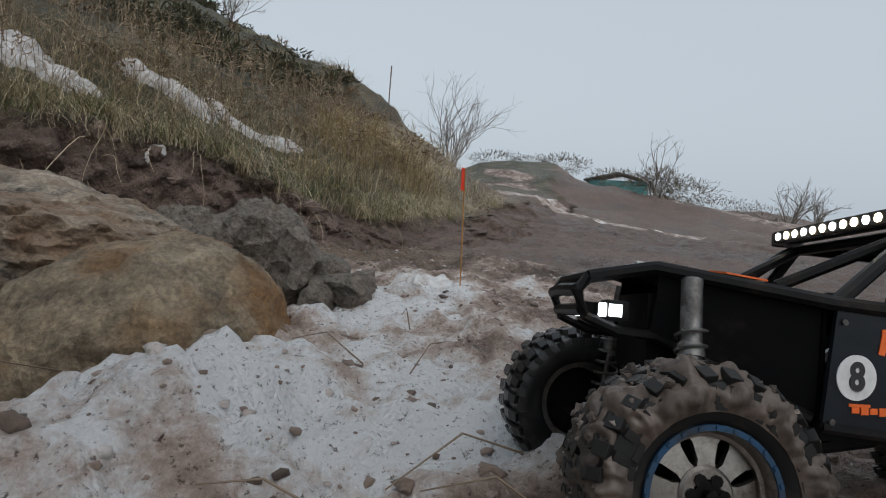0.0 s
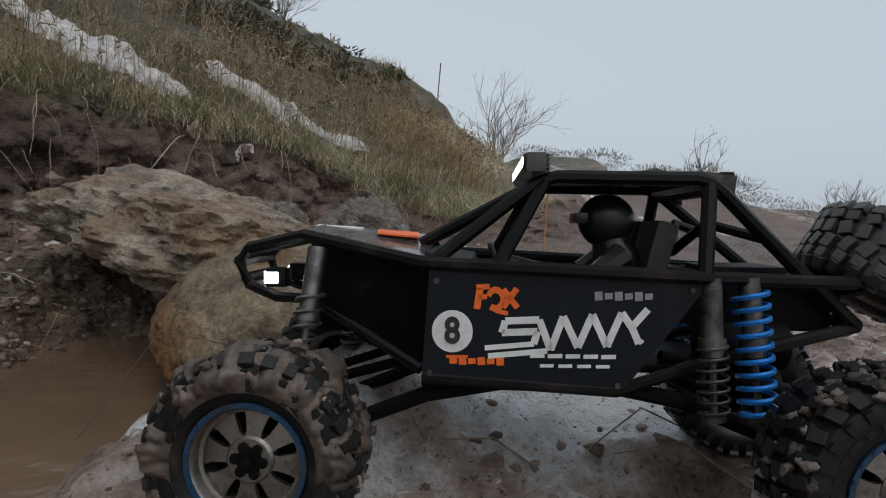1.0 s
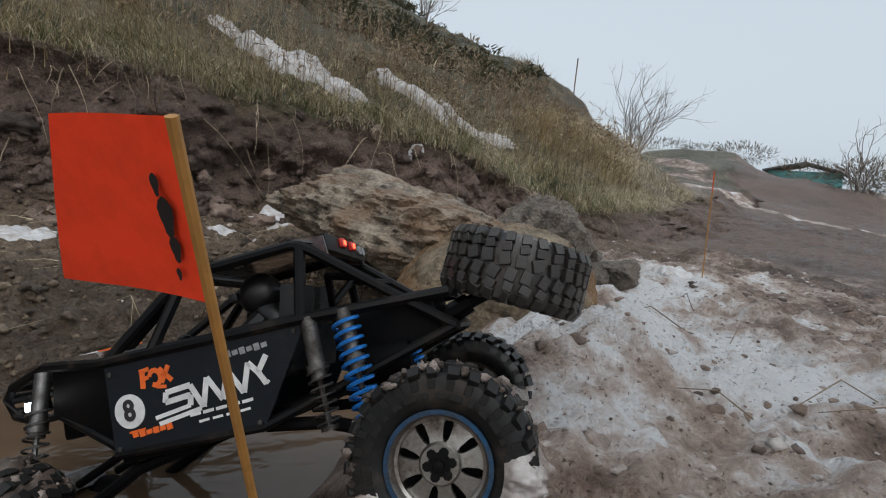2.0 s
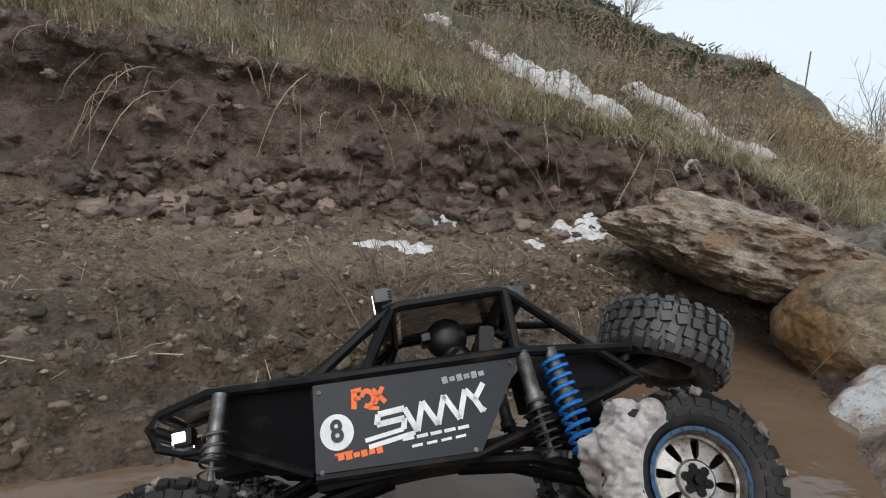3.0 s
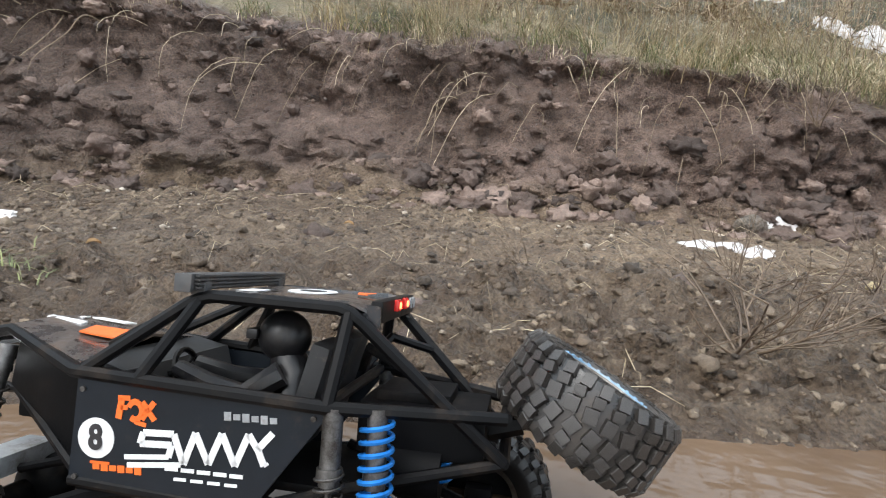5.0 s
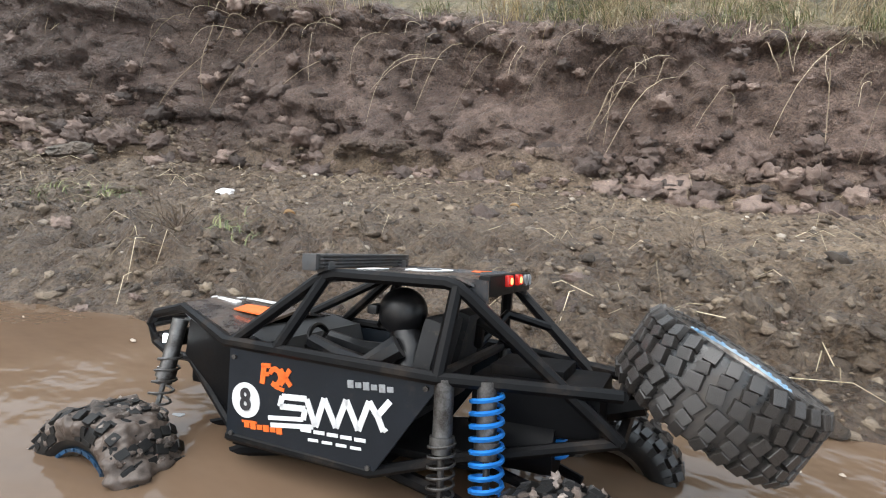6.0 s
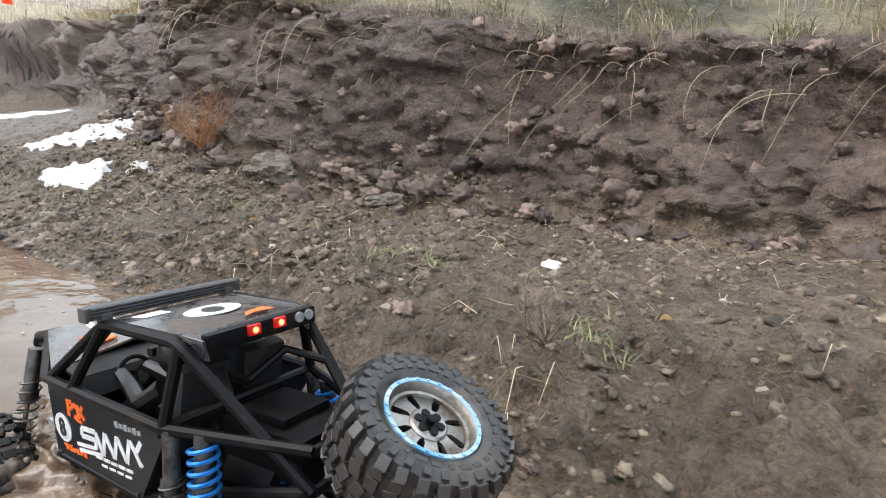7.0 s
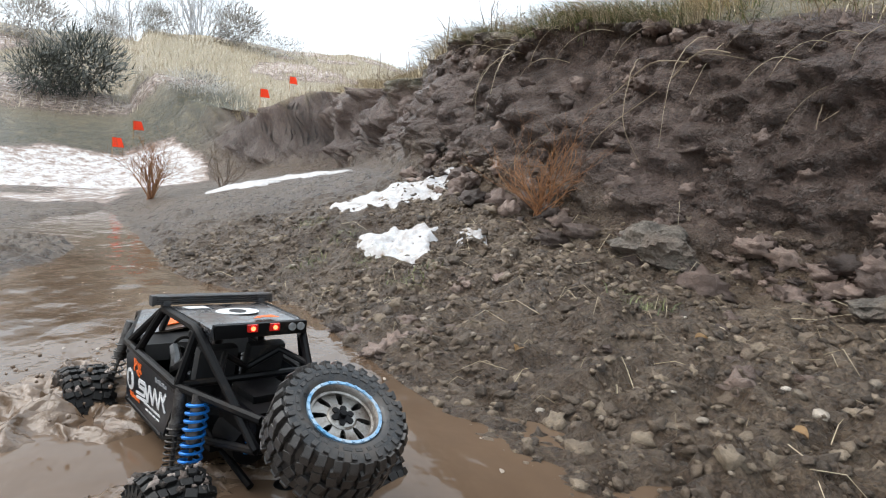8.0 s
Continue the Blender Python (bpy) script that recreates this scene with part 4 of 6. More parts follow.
for x, z0, z1, bend, out in ((-0.03, 0.5, 0.25, 0.02, 0.02), (0.2, 0.36, 0.2, -0.03, 0.03), (-0.59, 0.62, 0.42, -0.1, 0.05), (-0.62, 0.42, 0.27, -0.03, 0.02), (-1.25, 0.52, 0.4, 0.02, 0.04), (-1.66, 0.6, 0.4, -0.08, 0.05), (-1.7, 0.66, 0.3, -0.12, 0.05),
                             (-1.85, 0.62, 0.26, -0.1, 0.05), (-1.9, 0.66, 0.32, 0.06, 0.06), (-2.1, 0.66, 0.34, -0.06, 0.04), (-2.35, 0.7, 0.45, 0.04, 0.03), (-2.6, 0.72, 0.4, -0.2, 0.08), (-2.7, 0.7, 0.36, -0.3, 0.1), (-2.75, 0.72, 0.42, 0.12, 0.07),
                             (0.45, 0.55, 0.38, 0.08, 0.04), (0.62, 0.5, 0.34, -0.05, 0.04), (0.75, 0.5, 0.28, 0.1, 0.03), (1.05, 0.45, 0.27, 0.04, 0.04), (1.2, 0.45, 0.25, 0.03, 0.04), (-0.2, 0.58, 0.46, 0.06, 0.05), (-0.9, 0.6, 0.47, -0.02, 0.04), (0.3, 0.52, 0.4, -0.02, 0.03)):
    ya, yb = face_y(x, z0), face_y(x + bend, z1)
    root([(x - 0.3 * bend, ya + 0.03, z0 + 0.005), (x, ya - 0.3 * out, z0 + 0.012), (x + 0.35 * bend, ya - out, z0 - 0.25 * (z0 - z1)), (x + 0.75 * bend, 0.5 * (ya + yb) - out - 0.012, z0 - 0.65 * (z0 - z1)), (x + bend, yb - 0.018, z1)], 0.002)


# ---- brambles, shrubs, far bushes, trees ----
# no fog is built: haze is paled into the next four base colours
HAZE_BUSH = material("hazed_bush", blades_mat((0.16, 0.15, 0.115), (0.34, 0.3, 0.235)))
HAZE_TWIG = material("hazed_twig", blades_mat((0.16, 0.14, 0.125), (0.36, 0.33, 0.3)))
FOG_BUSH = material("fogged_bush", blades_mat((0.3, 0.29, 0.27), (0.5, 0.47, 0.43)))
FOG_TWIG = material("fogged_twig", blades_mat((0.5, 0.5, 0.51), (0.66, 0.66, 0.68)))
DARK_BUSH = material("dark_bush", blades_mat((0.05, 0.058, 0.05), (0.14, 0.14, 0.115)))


def shrub(name, x, y, h, stems, spread, r, mat, label, category, seed, forks=3, z=None, group=""):
    g = random.Random(seed)
    sp = Soup()
    z = height(x, y) if z is None else z

    def grow(p, d, length, rad, depth):
        pts, q = [p], p
        for _k in range(3):
            d = (d + np.array([g.gauss(0, 0.16), g.gauss(0, 0.16), g.gauss(0.03, 0.1)]))
            d = d / np.linalg.norm(d)
            q = q + d * length / 3
            pts.append(q)
        sp.stick(pts, rad, 0.55, 4 if depth > 1 else 3)
        if depth > 0:
            for _k in range(g.randint(2, 3)):
                t = pts[g.randint(1, 3)]
                e = d + np.array([g.gauss(0, 0.5), g.gauss(0, 0.5), g.gauss(0.1, 0.35)])
                grow(t, e / np.linalg.norm(e), length * g.uniform(0.5, 0.75), rad * 0.6, depth - 1)

    for _k in range(stems):
        a = g.uniform(0, 6.28)
        d = np.array([spread * math.cos(a) * g.random(), spread * math.sin(a) * g.random(), 1.0])
        grow(np.array([x + 0.04 * h * g.gauss(0, 1), y + 0.04 * h * g.gauss(0, 1), z - 0.02 * h]), d / np.linalg.norm(d), h * g.uniform(0.45, 0.7), r, forks)
    return sp.build(name, mat, label, category, "", True, group)


# both hill shrubs take the twig colour with haze paled into it
shrub("shrub", 4.25, 3.5, 0.62, 22, 0.8, 0.005, HAZE_TWIG, "bare leafless shrub on the slope's shoulder, greyed for haze", "shrub", 4)
shrub("shrub", 3.05, 5.4, 0.45, 14, 0.8, 0.005, HAZE_TWIG, "bare leafless shrub on top of the hill", "shrub", 5)
shrub("bramble", 0.12, 0.78, 0.22, 11, 3.0, 0.0022, TWIG, "tangle of bare brown bramble twigs on the mud bank", "bramble", 6, 3)
shrub("bramble", 0.2, 1.02, 0.15, 7, 3.0, 0.0018, TWIG, "bare thorny twigs on the mud bank", "bramble", 7, 3)
shrub("bramble", 0.42, 1.1, 0.14, 10, 2.0, 0.0018, TWIG, "low dead twigs on the mud bank", "bramble", 8, 2)
shrub("bramble", -0.2, 1.0, 0.12, 6, 2.5, 0.001, TWIG, "thin dead weed stalks on the bench", "bramble", 9, 2)
shrub("bramble", -0.95, 0.55, 0.1, 10, 2.5, 0.0011, TWIG, "broken dead stalks at the water's edge", "bramble", 10, 2)
shrub("bramble", 0.55, 1.9, 0.2, 10, 1.6, 0.0018, TWIG, "dark frosted twigs on the bank's edge", "bramble", 16, 3, 0.44)
shrub("dead_weed", -2.8, 0.55, 0.25, 36, 1.4, 0.0018, RUST, "rust-brown dead weed fallen down the bank", "weed", 11, 3)
shrub("dead_weed", -6.2, -1.25, 0.42, 26, 0.5, 0.004, RUST, "upright rust-brown dead weed by the water", "weed", 12, 3)
shrub("dead_weed", -6.2, -0.7, 0.4, 9, 0.9, 0.004, TWIG, "dry stalks leaning at the water's end", "weed", 13, 3)
shrub("dead_weed", -3.9, 0.72, 0.35, 4, 0.4, 0.003, TWIG, "tall dried thistle stalk on the bank", "weed", 14, 1)


def bush(name, x, y, h, w, mat, label, seed, n=500):
    """A rounded bush of many small leafy sprigs on short limbs."""
    g = np.random.default_rng(seed)
    z = height(x, y)
    sp = Soup()
    for _k in range(9):
        a = g.uniform(0, 6.28)
        sp.stick([(x, y, z), (x + 0.25 * w * math.cos(a), y + 0.25 * w * math.sin(a), z + 0.4 * h), (x + 0.42 * w * math.cos(a), y + 0.42 * w * math.sin(a), z + 0.75 * h)], 0.006 * h, 0.3)
    for _k in range(2 * n):
        d = g.normal(0, 1, 3)
        d /= np.linalg.norm(d)
        q = np.array([x, y, z + 0.48 * h]) + d * np.array([w / 2, w / 2, h / 2]) * g.uniform(0.45, 1.08)
        e = d + g.normal(0, 0.5, 3) + (0, 0, 0.4)
        e /= np.linalg.norm(e)
        side = np.cross(e, [0.2, 0.4, 0.9])
        sp.ribbon([q, q + 0.07 * h * e, q + 0.16 * h * e], 0.02 * h, side)
    return sp.build(name, mat, label, "bush", "", False)


# growth on the far rise, its base colour paled to suggest haze
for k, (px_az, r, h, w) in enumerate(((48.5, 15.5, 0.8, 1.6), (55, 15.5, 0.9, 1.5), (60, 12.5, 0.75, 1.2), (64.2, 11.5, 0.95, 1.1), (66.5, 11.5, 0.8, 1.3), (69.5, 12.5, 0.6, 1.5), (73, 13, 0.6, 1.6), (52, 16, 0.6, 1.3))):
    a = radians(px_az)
    bush("bush", 0.85 + r * math.sin(a), r * math.cos(a), h * 0.6, w, HAZE_BUSH, "low winter bush on the far rise, paled grey-brown for haze", 60 + k, 420)
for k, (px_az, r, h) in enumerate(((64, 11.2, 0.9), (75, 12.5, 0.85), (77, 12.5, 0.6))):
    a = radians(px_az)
    shrub("shrub", 0.85 + r * math.sin(a), r * math.cos(a), h, 9, 0.7, 0.014, HAZE_TWIG, "bare shrub on the far rise, paled for haze", "shrub", 80 + k, 3)
# all but the first two bushes have fog paled into their colour
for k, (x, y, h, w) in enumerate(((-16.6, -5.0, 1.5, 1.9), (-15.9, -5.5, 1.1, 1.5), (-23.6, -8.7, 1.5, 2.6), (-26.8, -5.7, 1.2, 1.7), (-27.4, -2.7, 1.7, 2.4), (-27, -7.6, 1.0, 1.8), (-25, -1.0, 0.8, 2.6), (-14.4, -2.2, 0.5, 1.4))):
    bush("bush", x, y, h, w, DARK_BUSH if k < 2 else FOG_BUSH, "dark evergreen bush beyond the puddle" if k < 2 else "low brushwood with fog paled into its colour", 90 + k, 900)
# the trees' foggy grey is their twig colour
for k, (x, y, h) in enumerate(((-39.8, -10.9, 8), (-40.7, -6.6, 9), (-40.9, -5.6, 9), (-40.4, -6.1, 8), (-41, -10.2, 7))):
    shrub("tree", x, y, h, 9, 0.2, 0.05, FOG_TWIG, "tall bare poplar-like tree with fog greyed into its colour", "tree", 100 + k, 3)

# fallen twigs in the slush
soup = Soup()
for x, y, l, a in ((1.24, 0.47, 0.13, 100), (1.27, 0.42, 0.09, 20), (1.2, 0.2, 0.12, 170), (1.42, 0.6, 0.08, 60), (1.15, 0.12, 0.1, 120), (1.3, 0.16, 0.09, 80), (0.98, 0.62, 0.22, 160), (1.05, 0.24, 0.08, 150)):
    z = height(x, y)
    a = radians(a)
    soup.stick([(x, y, z + 0.004), (x + 0.5 * l * math.cos(a), y + 0.5 * l * math.sin(a), z + 0.03), (x + l * math.cos(a), y + l * math.sin(a), height(x + l * math.cos(a), y + l * math.sin(a)) + 0.01)], 0.0011, 0.5, 4)
soup.build("fallen_twigs", TWIG, "dark broken twigs lying in the slush", "twigs")


# ---- marker flags, pole, far shed ----
FAR_FLAGS = [(-13.46, -3.15), (-12.53, -3.25), (-13.72, -0.88), (-15.95, -0.34)]

def marker_flag(x, y, top, size, lean, az, label, blot=False, z0=None):
    z0 = height(x, y) if z0 is None else z0
    tip = Vector((x + lean[0], y + lean[1], top))
    base = Vector((x, y, z0 - 0.03))
    f = empty("marker_flag", Matrix(), label, "marker flag", "marker flags")
    bm = bmesh.new()
    add_tube(bm, [base, base.lerp(tip, 0.5), tip], 0.0019 * size / 0.06, 7)
    part("stake", bm, BAMBOO, f, "thin wooden stake")
    up = (tip - base).normalized()
    d = Vector((math.cos(radians(az)), math.sin(radians(az)), 0))
    n = d.cross(up).normalized()
    bm = bmesh.new()
    rows = []
    for j in range(9):
        row = []
        for i in range(13):
            u, v = i / 12, j / 8
            p = tip - up * (v * size * 1.04) + d * (u * size * 1.04) - up * (u * size * 0.02 + 0.0 * v) + d * (0.30 * size * (v - 0.5) * u)
            p += n * (0.05 * size * math.sin(3.1 * u + 1.5 * v) * u)
            row.append(bm.verts.new(p))
        rows.append(row)
    for r0, r1 in zip(rows, rows[1:]):
        for i in range(12):
            bm.faces.new((r0[i], r0[i + 1], r1[i + 1], r1[i]))
    bmesh.ops.solidify(bm, geom=bm.faces[:], thickness=0.0006)
    cloth = part("cloth", bm, FLAG, f, "fluorescent orange plastic sheet")
    if blot:
        bm = bmesh.new()
        for c0, rr in (((0.16, 0.5), 0.1), ((0.14, 0.68), 0.07), ((0.2, 0.33), 0.055), ((0.15, 0.83), 0.035)):
            c = tip - up * (c0[1] * size * 1.04) + d * (c0[0] * size) + d * (0.30 * size * (c0[1] - 0.5) * c0[0])
            ring = [c + size * rr * (math.sin(t) * up * 1.2 + math.cos(t) * d * (0.5 + 0.12 * math.sin(3 * t))) for t in np.linspace(0, 2 * math.pi, 15)[:-1]]
            for sgn in (1, -1):
                face = [bm.verts.new(p + n * sgn * 0.0016) for p in ring]
                bm.faces.new(face if sgn > 0 else face[::-1])
        part("ink_blot", bm, INK, cloth, "smeared black ink mark")
    return f


marker_flag(0.6, 0.252, 0.309, 0.07, (-0.092, -0.138), 127, "orange marker flag on a wooden stake at the puddle", True)
marker_flag(1.8, 0.87, 0.392, 0.05, (-0.012, 0.0), 215, "small orange marker flag beside the track")
for x, y in FAR_FLAGS:
    marker_flag(x, y, height(x, y) + 0.35, 0.16, (0.02, 0), 90, "red marker flag in the far field")
bm = bmesh.new()
add_tube(bm, [(3.81, 3.84, height(3.81, 3.84) - 0.05), (3.84, 3.88, 1.25), (3.88, 3.924, 1.498)], 0.006, 6)
tagged(part("pole", bm, TWIG), "thin dark pole standing on the hill", "pole")
shed = empty("shed", pose(0.85 + 26 * math.sin(radians(60.3)), 26 * math.cos(radians(60.3)), 0, 0, 0, 25), "low far-off shed with a dark roof and teal wall", "shed")
zs_ = 2.05
bm = bmesh.new()
add_box(bm, 0, 0, zs_ - 0.5, 1.5, 2.4, 1.0, 0.02)
part("wall", bm, material("teal_wall", plain((0.1, 0.3, 0.3), 0.7)), shed, "teal wall")
bm = bmesh.new()
plate(bm, [(-0.95, -1.4, zs_), (0.95, -1.4, zs_), (0.95, 0, zs_ + 0.35), (-0.95, 0, zs_ + 0.35)], (0, 0, 1), 0.06)
plate(bm, [(-0.95, 1.4, zs_), (0.95, 1.4, zs_), (0.95, 0, zs_ + 0.35), (-0.95, 0, zs_ + 0.35)], (0, 0, 1), 0.06)
part("roof", bm, material("slate_roof", plain((0.09, 0.1, 0.11), 0.7)), shed, "dark pitched roof")

# a strip of blue tape caught on the far bank
bm = bmesh.new()
plate(bm, [(0, -0.02, 0.13), (0, 0.015, 0.14), (0, 0.0, 0.05), (0, 0.03, 0.0), (0, -0.06, 0.012), (0, -0.03, 0.045)], (1, 0, 0), 0.004)
ob = part("tape_strip", bm, material("blue_tape", plain((0.03, 0.25, 0.5), 0.5)))
ob.matrix_world = pose(-10.89, -0.62, height(-10.89, -0.62) + 0.01, 0, 0, 10)
tagged(ob, "torn strip of blue tape on the far bank", "tape")

# crumpled paper, leaf
bm = bmesh.new()
bmesh.ops.create_icosphere(bm, subdivisions=3, radius=0.021)
for v in bm.verts:
    v.co *= 1 + 0.45 * noise.fractal(v.co * 70, 0.7, 2.0, 3)
    v.co.z *= 0.45
ob = part("paper_scrap", bm, material("wet_paper", plain((0.72, 0.68, 0.66), 0.6)), None)
ob.matrix_world = pose(-1.27, 0.9, height(-1.27, 0.9) + 0.006, 8, 0, 30)
tagged(ob, "crumpled white scrap of paper on the mud", "paper scrap")
LEAF = material("dead_leaf", plain((0.42, 0.26, 0.12), 0.6))
for x, y, rz in ((-0.6, 1.13, 20), (-2.02, 0.5, 80), (-2.08, 0.2, 140), (-1.75, 0.42, 10), (-0.9, 0.75, 60)):
    bm = bmesh.new()
    n = 8
    mid_v = [bm.verts.new((0.024 * (k / n - 0.5), 0, 0.004 * math.sin(math.pi * k / n))) for k in range(n + 1)]
    for s in (1, -1):
        e = [bm.verts.new((0.024 * (k / n - 0.5), s * 0.009 * math.sin(math.pi * min(1, k / n * 1.05)) ** 0.8, 0.004 * math.sin(math.pi * k / n) + 0.004)) for k in range(1, n)]
        loop = [mid_v[0]] + e + [mid_v[n]]
        for k in range(n):
            quad = [mid_v[k], mid_v[k + 1], loop[k + 1], loop[k]]
            quad = list(dict.fromkeys(quad))
            bm.faces.new(quad if s > 0 else quad[::-1])
    bmesh.ops.solidify(bm, geom=bm.faces[:], thickness=0.0006)
    ob = part("dead_leaf", bm, LEAF)
    ob.matrix_world = pose(x, y, height(x, y) + 0.008, 10, 5, rz)
    tagged(ob, "curled tan dead leaf lying on the mud", "leaf", "dead leaves")

# ---- on the water ----
soup = Soup()
for _ in range(90):
    x = rg.uniform(-3.2, 0.6)
    y = float(line(x, SHORE)) - rg.random() ** 1.5 * 0.55
    k = rg.integers(5, 9)
    rad = rg.uniform(0.0015, 0.005)
    ring = [(x + rad * rg.uniform(0.5, 1.2) * math.cos(6.28 * i / k) * 1.6, y + rad * rg.uniform(0.4, 1.0) * math.sin(6.28 * i / k), 0.0022) for i in range(k)]
    soup.add(np.array(ring + [(x, y, 0.0045)]), [(i, (i + 1) % k, k) for i in range(k)])
soup.build("foam_flakes", material("foam", plain((0.36, 0.29, 0.23), 0.5)), "pale flecks of foam floating on muddy water", "foam")


def churn(name, rx, ry, tall, seed, label):
    """Churned water: a lumpy sheet that sinks under the surface at its rim."""
    n = 110
    u = np.linspace(-1, 1, n)
    U, V = np.meshgrid(u, u, indexing="ij")
    q = np.clip(np.hypot(U, V), 0, 1)
    ridge = 1 - np.abs(fbm(U * 1.3 + seed, V * 0.8, 2.6, 4, seed, 0.55)) * 2.2
    h = (1 - q ** 2) ** 0.8 * (0.3 + 0.75 * ridge + 0.3 * fbm(U, V + seed, 9, 3, seed + 5))
    me = mesh_from_grid(name, U * rx + 0.03 * fbm(U, V, 4, 3, seed + 9), V * ry + 0.03 * fbm(U, V, 4, 3, seed + 12), tall * h - 0.01 - 0.03 * q ** 6)
    me.materials.append(CHURN)
    return tagged(new(name, me), label, "water splash", "water splashes")


def churn_mat(nt, b):
    v = coords(nt)
    nt.links.new(ramp(nt, noise_tex(nt, v, 30.0, 8.0, 0.7), [(0.3, (0.09, 0.058, 0.037)), (0.58, (0.17, 0.115, 0.077)), (0.74, (0.36, 0.28, 0.22))]), b.inputs["Base Color"])
    b.inputs["Roughness"].default_value = 0.08
    bump(nt, b, noise_tex(nt, v, 45.0, 4.0, 0.5), 0.5, 0.01)


CHURN = material("churned_water", churn_mat)
splash = churn("water_splash", 0.2, 0.19, 0.034, 4, "brown muddy water churned up by a front wheel")
wake = churn("water_splash", 0.2, 0.12, 0.02, 9, "brown muddy water stirred behind the model car")
g_ = random.Random(5)
for _ in range(60):
    bm = bmesh.new()
    a, r_ = g_.uniform(0, 6.28), g_.uniform(0.03, 0.18)
    bmesh.ops.create_icosphere(bm, subdivisions=1, radius=g_.uniform(0.0012, 0.0035), matrix=Matrix.Translation((r_ * math.cos(a), 0.8 * r_ * math.sin(a), g_.uniform(0.0, 0.06))))
    part("droplet", bm, CHURN, splash)


# ---- the crawler: x forward, y to its left, z up ----
def helix(bm, p0, p1, radius, turns, wire, steps=14):
    p0, p1 = Vector(p0), Vector(p1)
    d = (p1 - p0)
    a = d.cross(Vector((1, 0, 0))).normalized()
    b = d.normalized().cross(a)
    n = int(turns * steps)
    pts = [p0 + d * (k / n) + radius * (math.cos(2 * math.pi * k / steps) * a + math.sin(2 * math.pi * k / steps) * b) for k in range(n + 1)]
    add_tube(bm, pts, wire, 5)


def tyre_bm(seed, lugs):
    """A tyre's carcass; its tread lugs go into the list as poses."""
    bm = bmesh.new()
    lathe(bm, [(0.033, -0.021), (0.037, -0.025), (0.047, -0.0268), (0.0535, -0.0245), (0.0555, -0.019), (0.0562, 0), (0.0555, 0.019), (0.0535, 0.0245), (0.047, 0.0268), (0.037, 0.025), (0.033, 0.021), (0.033, -0.021)], 48)
    rng = random.Random(seed)
    # tread: two staggered middle rows, and shoulder lugs that wrap on to the sidewall
    for row, (off, wide, count, size) in enumerate([(-0.0055, 0.0098, 28, 0.0092), (0.0055, 0.0098, 28, 0.0092), (-0.0148, 0.0068, 28, 0.0088), (0.0148, 0.0068, 28, 0.0088), (-0.0218, 0.0088, 28, 0.0078), (0.0218, 0.0088, 28, 0.0078)]):
        for k in range(count):
            a = 2 * math.pi * (k + 0.5 * (row % 2) + rng.uniform(-0.06, 0.06)) / count
            r = 0.0575 if row < 4 else 0.0562
            lean = (14 if row % 2 else -14) + rng.uniform(-9, 9)
            m = Matrix.Rotation(-a, 4, "Y") @ Matrix.Translation((r, off, 0)) @ Matrix.Rotation(radians(lean), 4, "X")
            if row > 3:
                m = m @ Matrix.Rotation(radians(30 if row == 5 else -30), 4, "Z")
            long = size * rng.uniform(0.8, 1.02)
            lugs.append(m @ Matrix.Diagonal((0.005, wide, long, 1)))
            if row > 3:
                m2 = Matrix.Rotation(-a, 4, "Y") @ Matrix.Translation((0.0495, math.copysign(0.0262, off), 0))
                lugs.append(m2 @ Matrix.Diagonal((0.006, 0.0022, size * 0.6, 1)))
    # raised blocks round the outer sidewall
    for k in range(28):
        a = 2 * math.pi * k / 28
        lugs.append(Matrix.Rotation(-a, 4, "Y") @ Matrix.Translation((0.0425, 0.0262, 0)) @ Matrix.Diagonal((0.0035, 0.001, 0.004 + 0.002 * (k % 3), 1)))
    return bm


def rim_bm():
    bm = bmesh.new()
    lathe(bm, [(0.0335, -0.021), (0.0335, 0.021), (0.031, 0.0225), (0.0295, 0.0205), (0.0285, 0.014), (0.0285, -0.018), (0.0335, -0.021)], 40)
    for k in range(8):
        m = Matrix.Rotation(2 * math.pi * k / 8, 4, "Y") @ Matrix.Rotation(radians(7), 4, "Z")
        a = [bm.verts.new(m @ Vector(p)) for p in ((0.0115, 0.0135, -0.0046), (0.0175, 0.0128, -0.0042), (0.0245, 0.0102, -0.0062), (0.0285, 0.0095, -0.009), (0.0285, 0.0095, 0.009), (0.0245, 0.0102, 0.0062), (0.0175, 0.0128, 0.0042), (0.0115, 0.0135, 0.0046))]
        b = [bm.verts.new(v.co - Vector((0, 0.0035, 0))) for v in a]
        bm.faces.new(a)
        bm.faces.new(b[::-1])
        for q in range(8):
            bm.faces.new((a[q], b[q], b[(q + 1) % 8], a[(q + 1) % 8]))
    lathe(bm, [(0.0135, 0.008), (0.0135, 0.0155), (0.012, 0.017), (0.0075, 0.017), (0.007, 0.0135), (0.0001, 0.0135)], 24)
    lathe(bm, [(0.0285, 0.0125), (0.0268, 0.0132), (0.0268, 0.0158), (0.0288, 0.0165)], 40)
    bmesh.ops.recalc_face_normals(bm, faces=bm.faces[:])
    return bm


LUG = {}


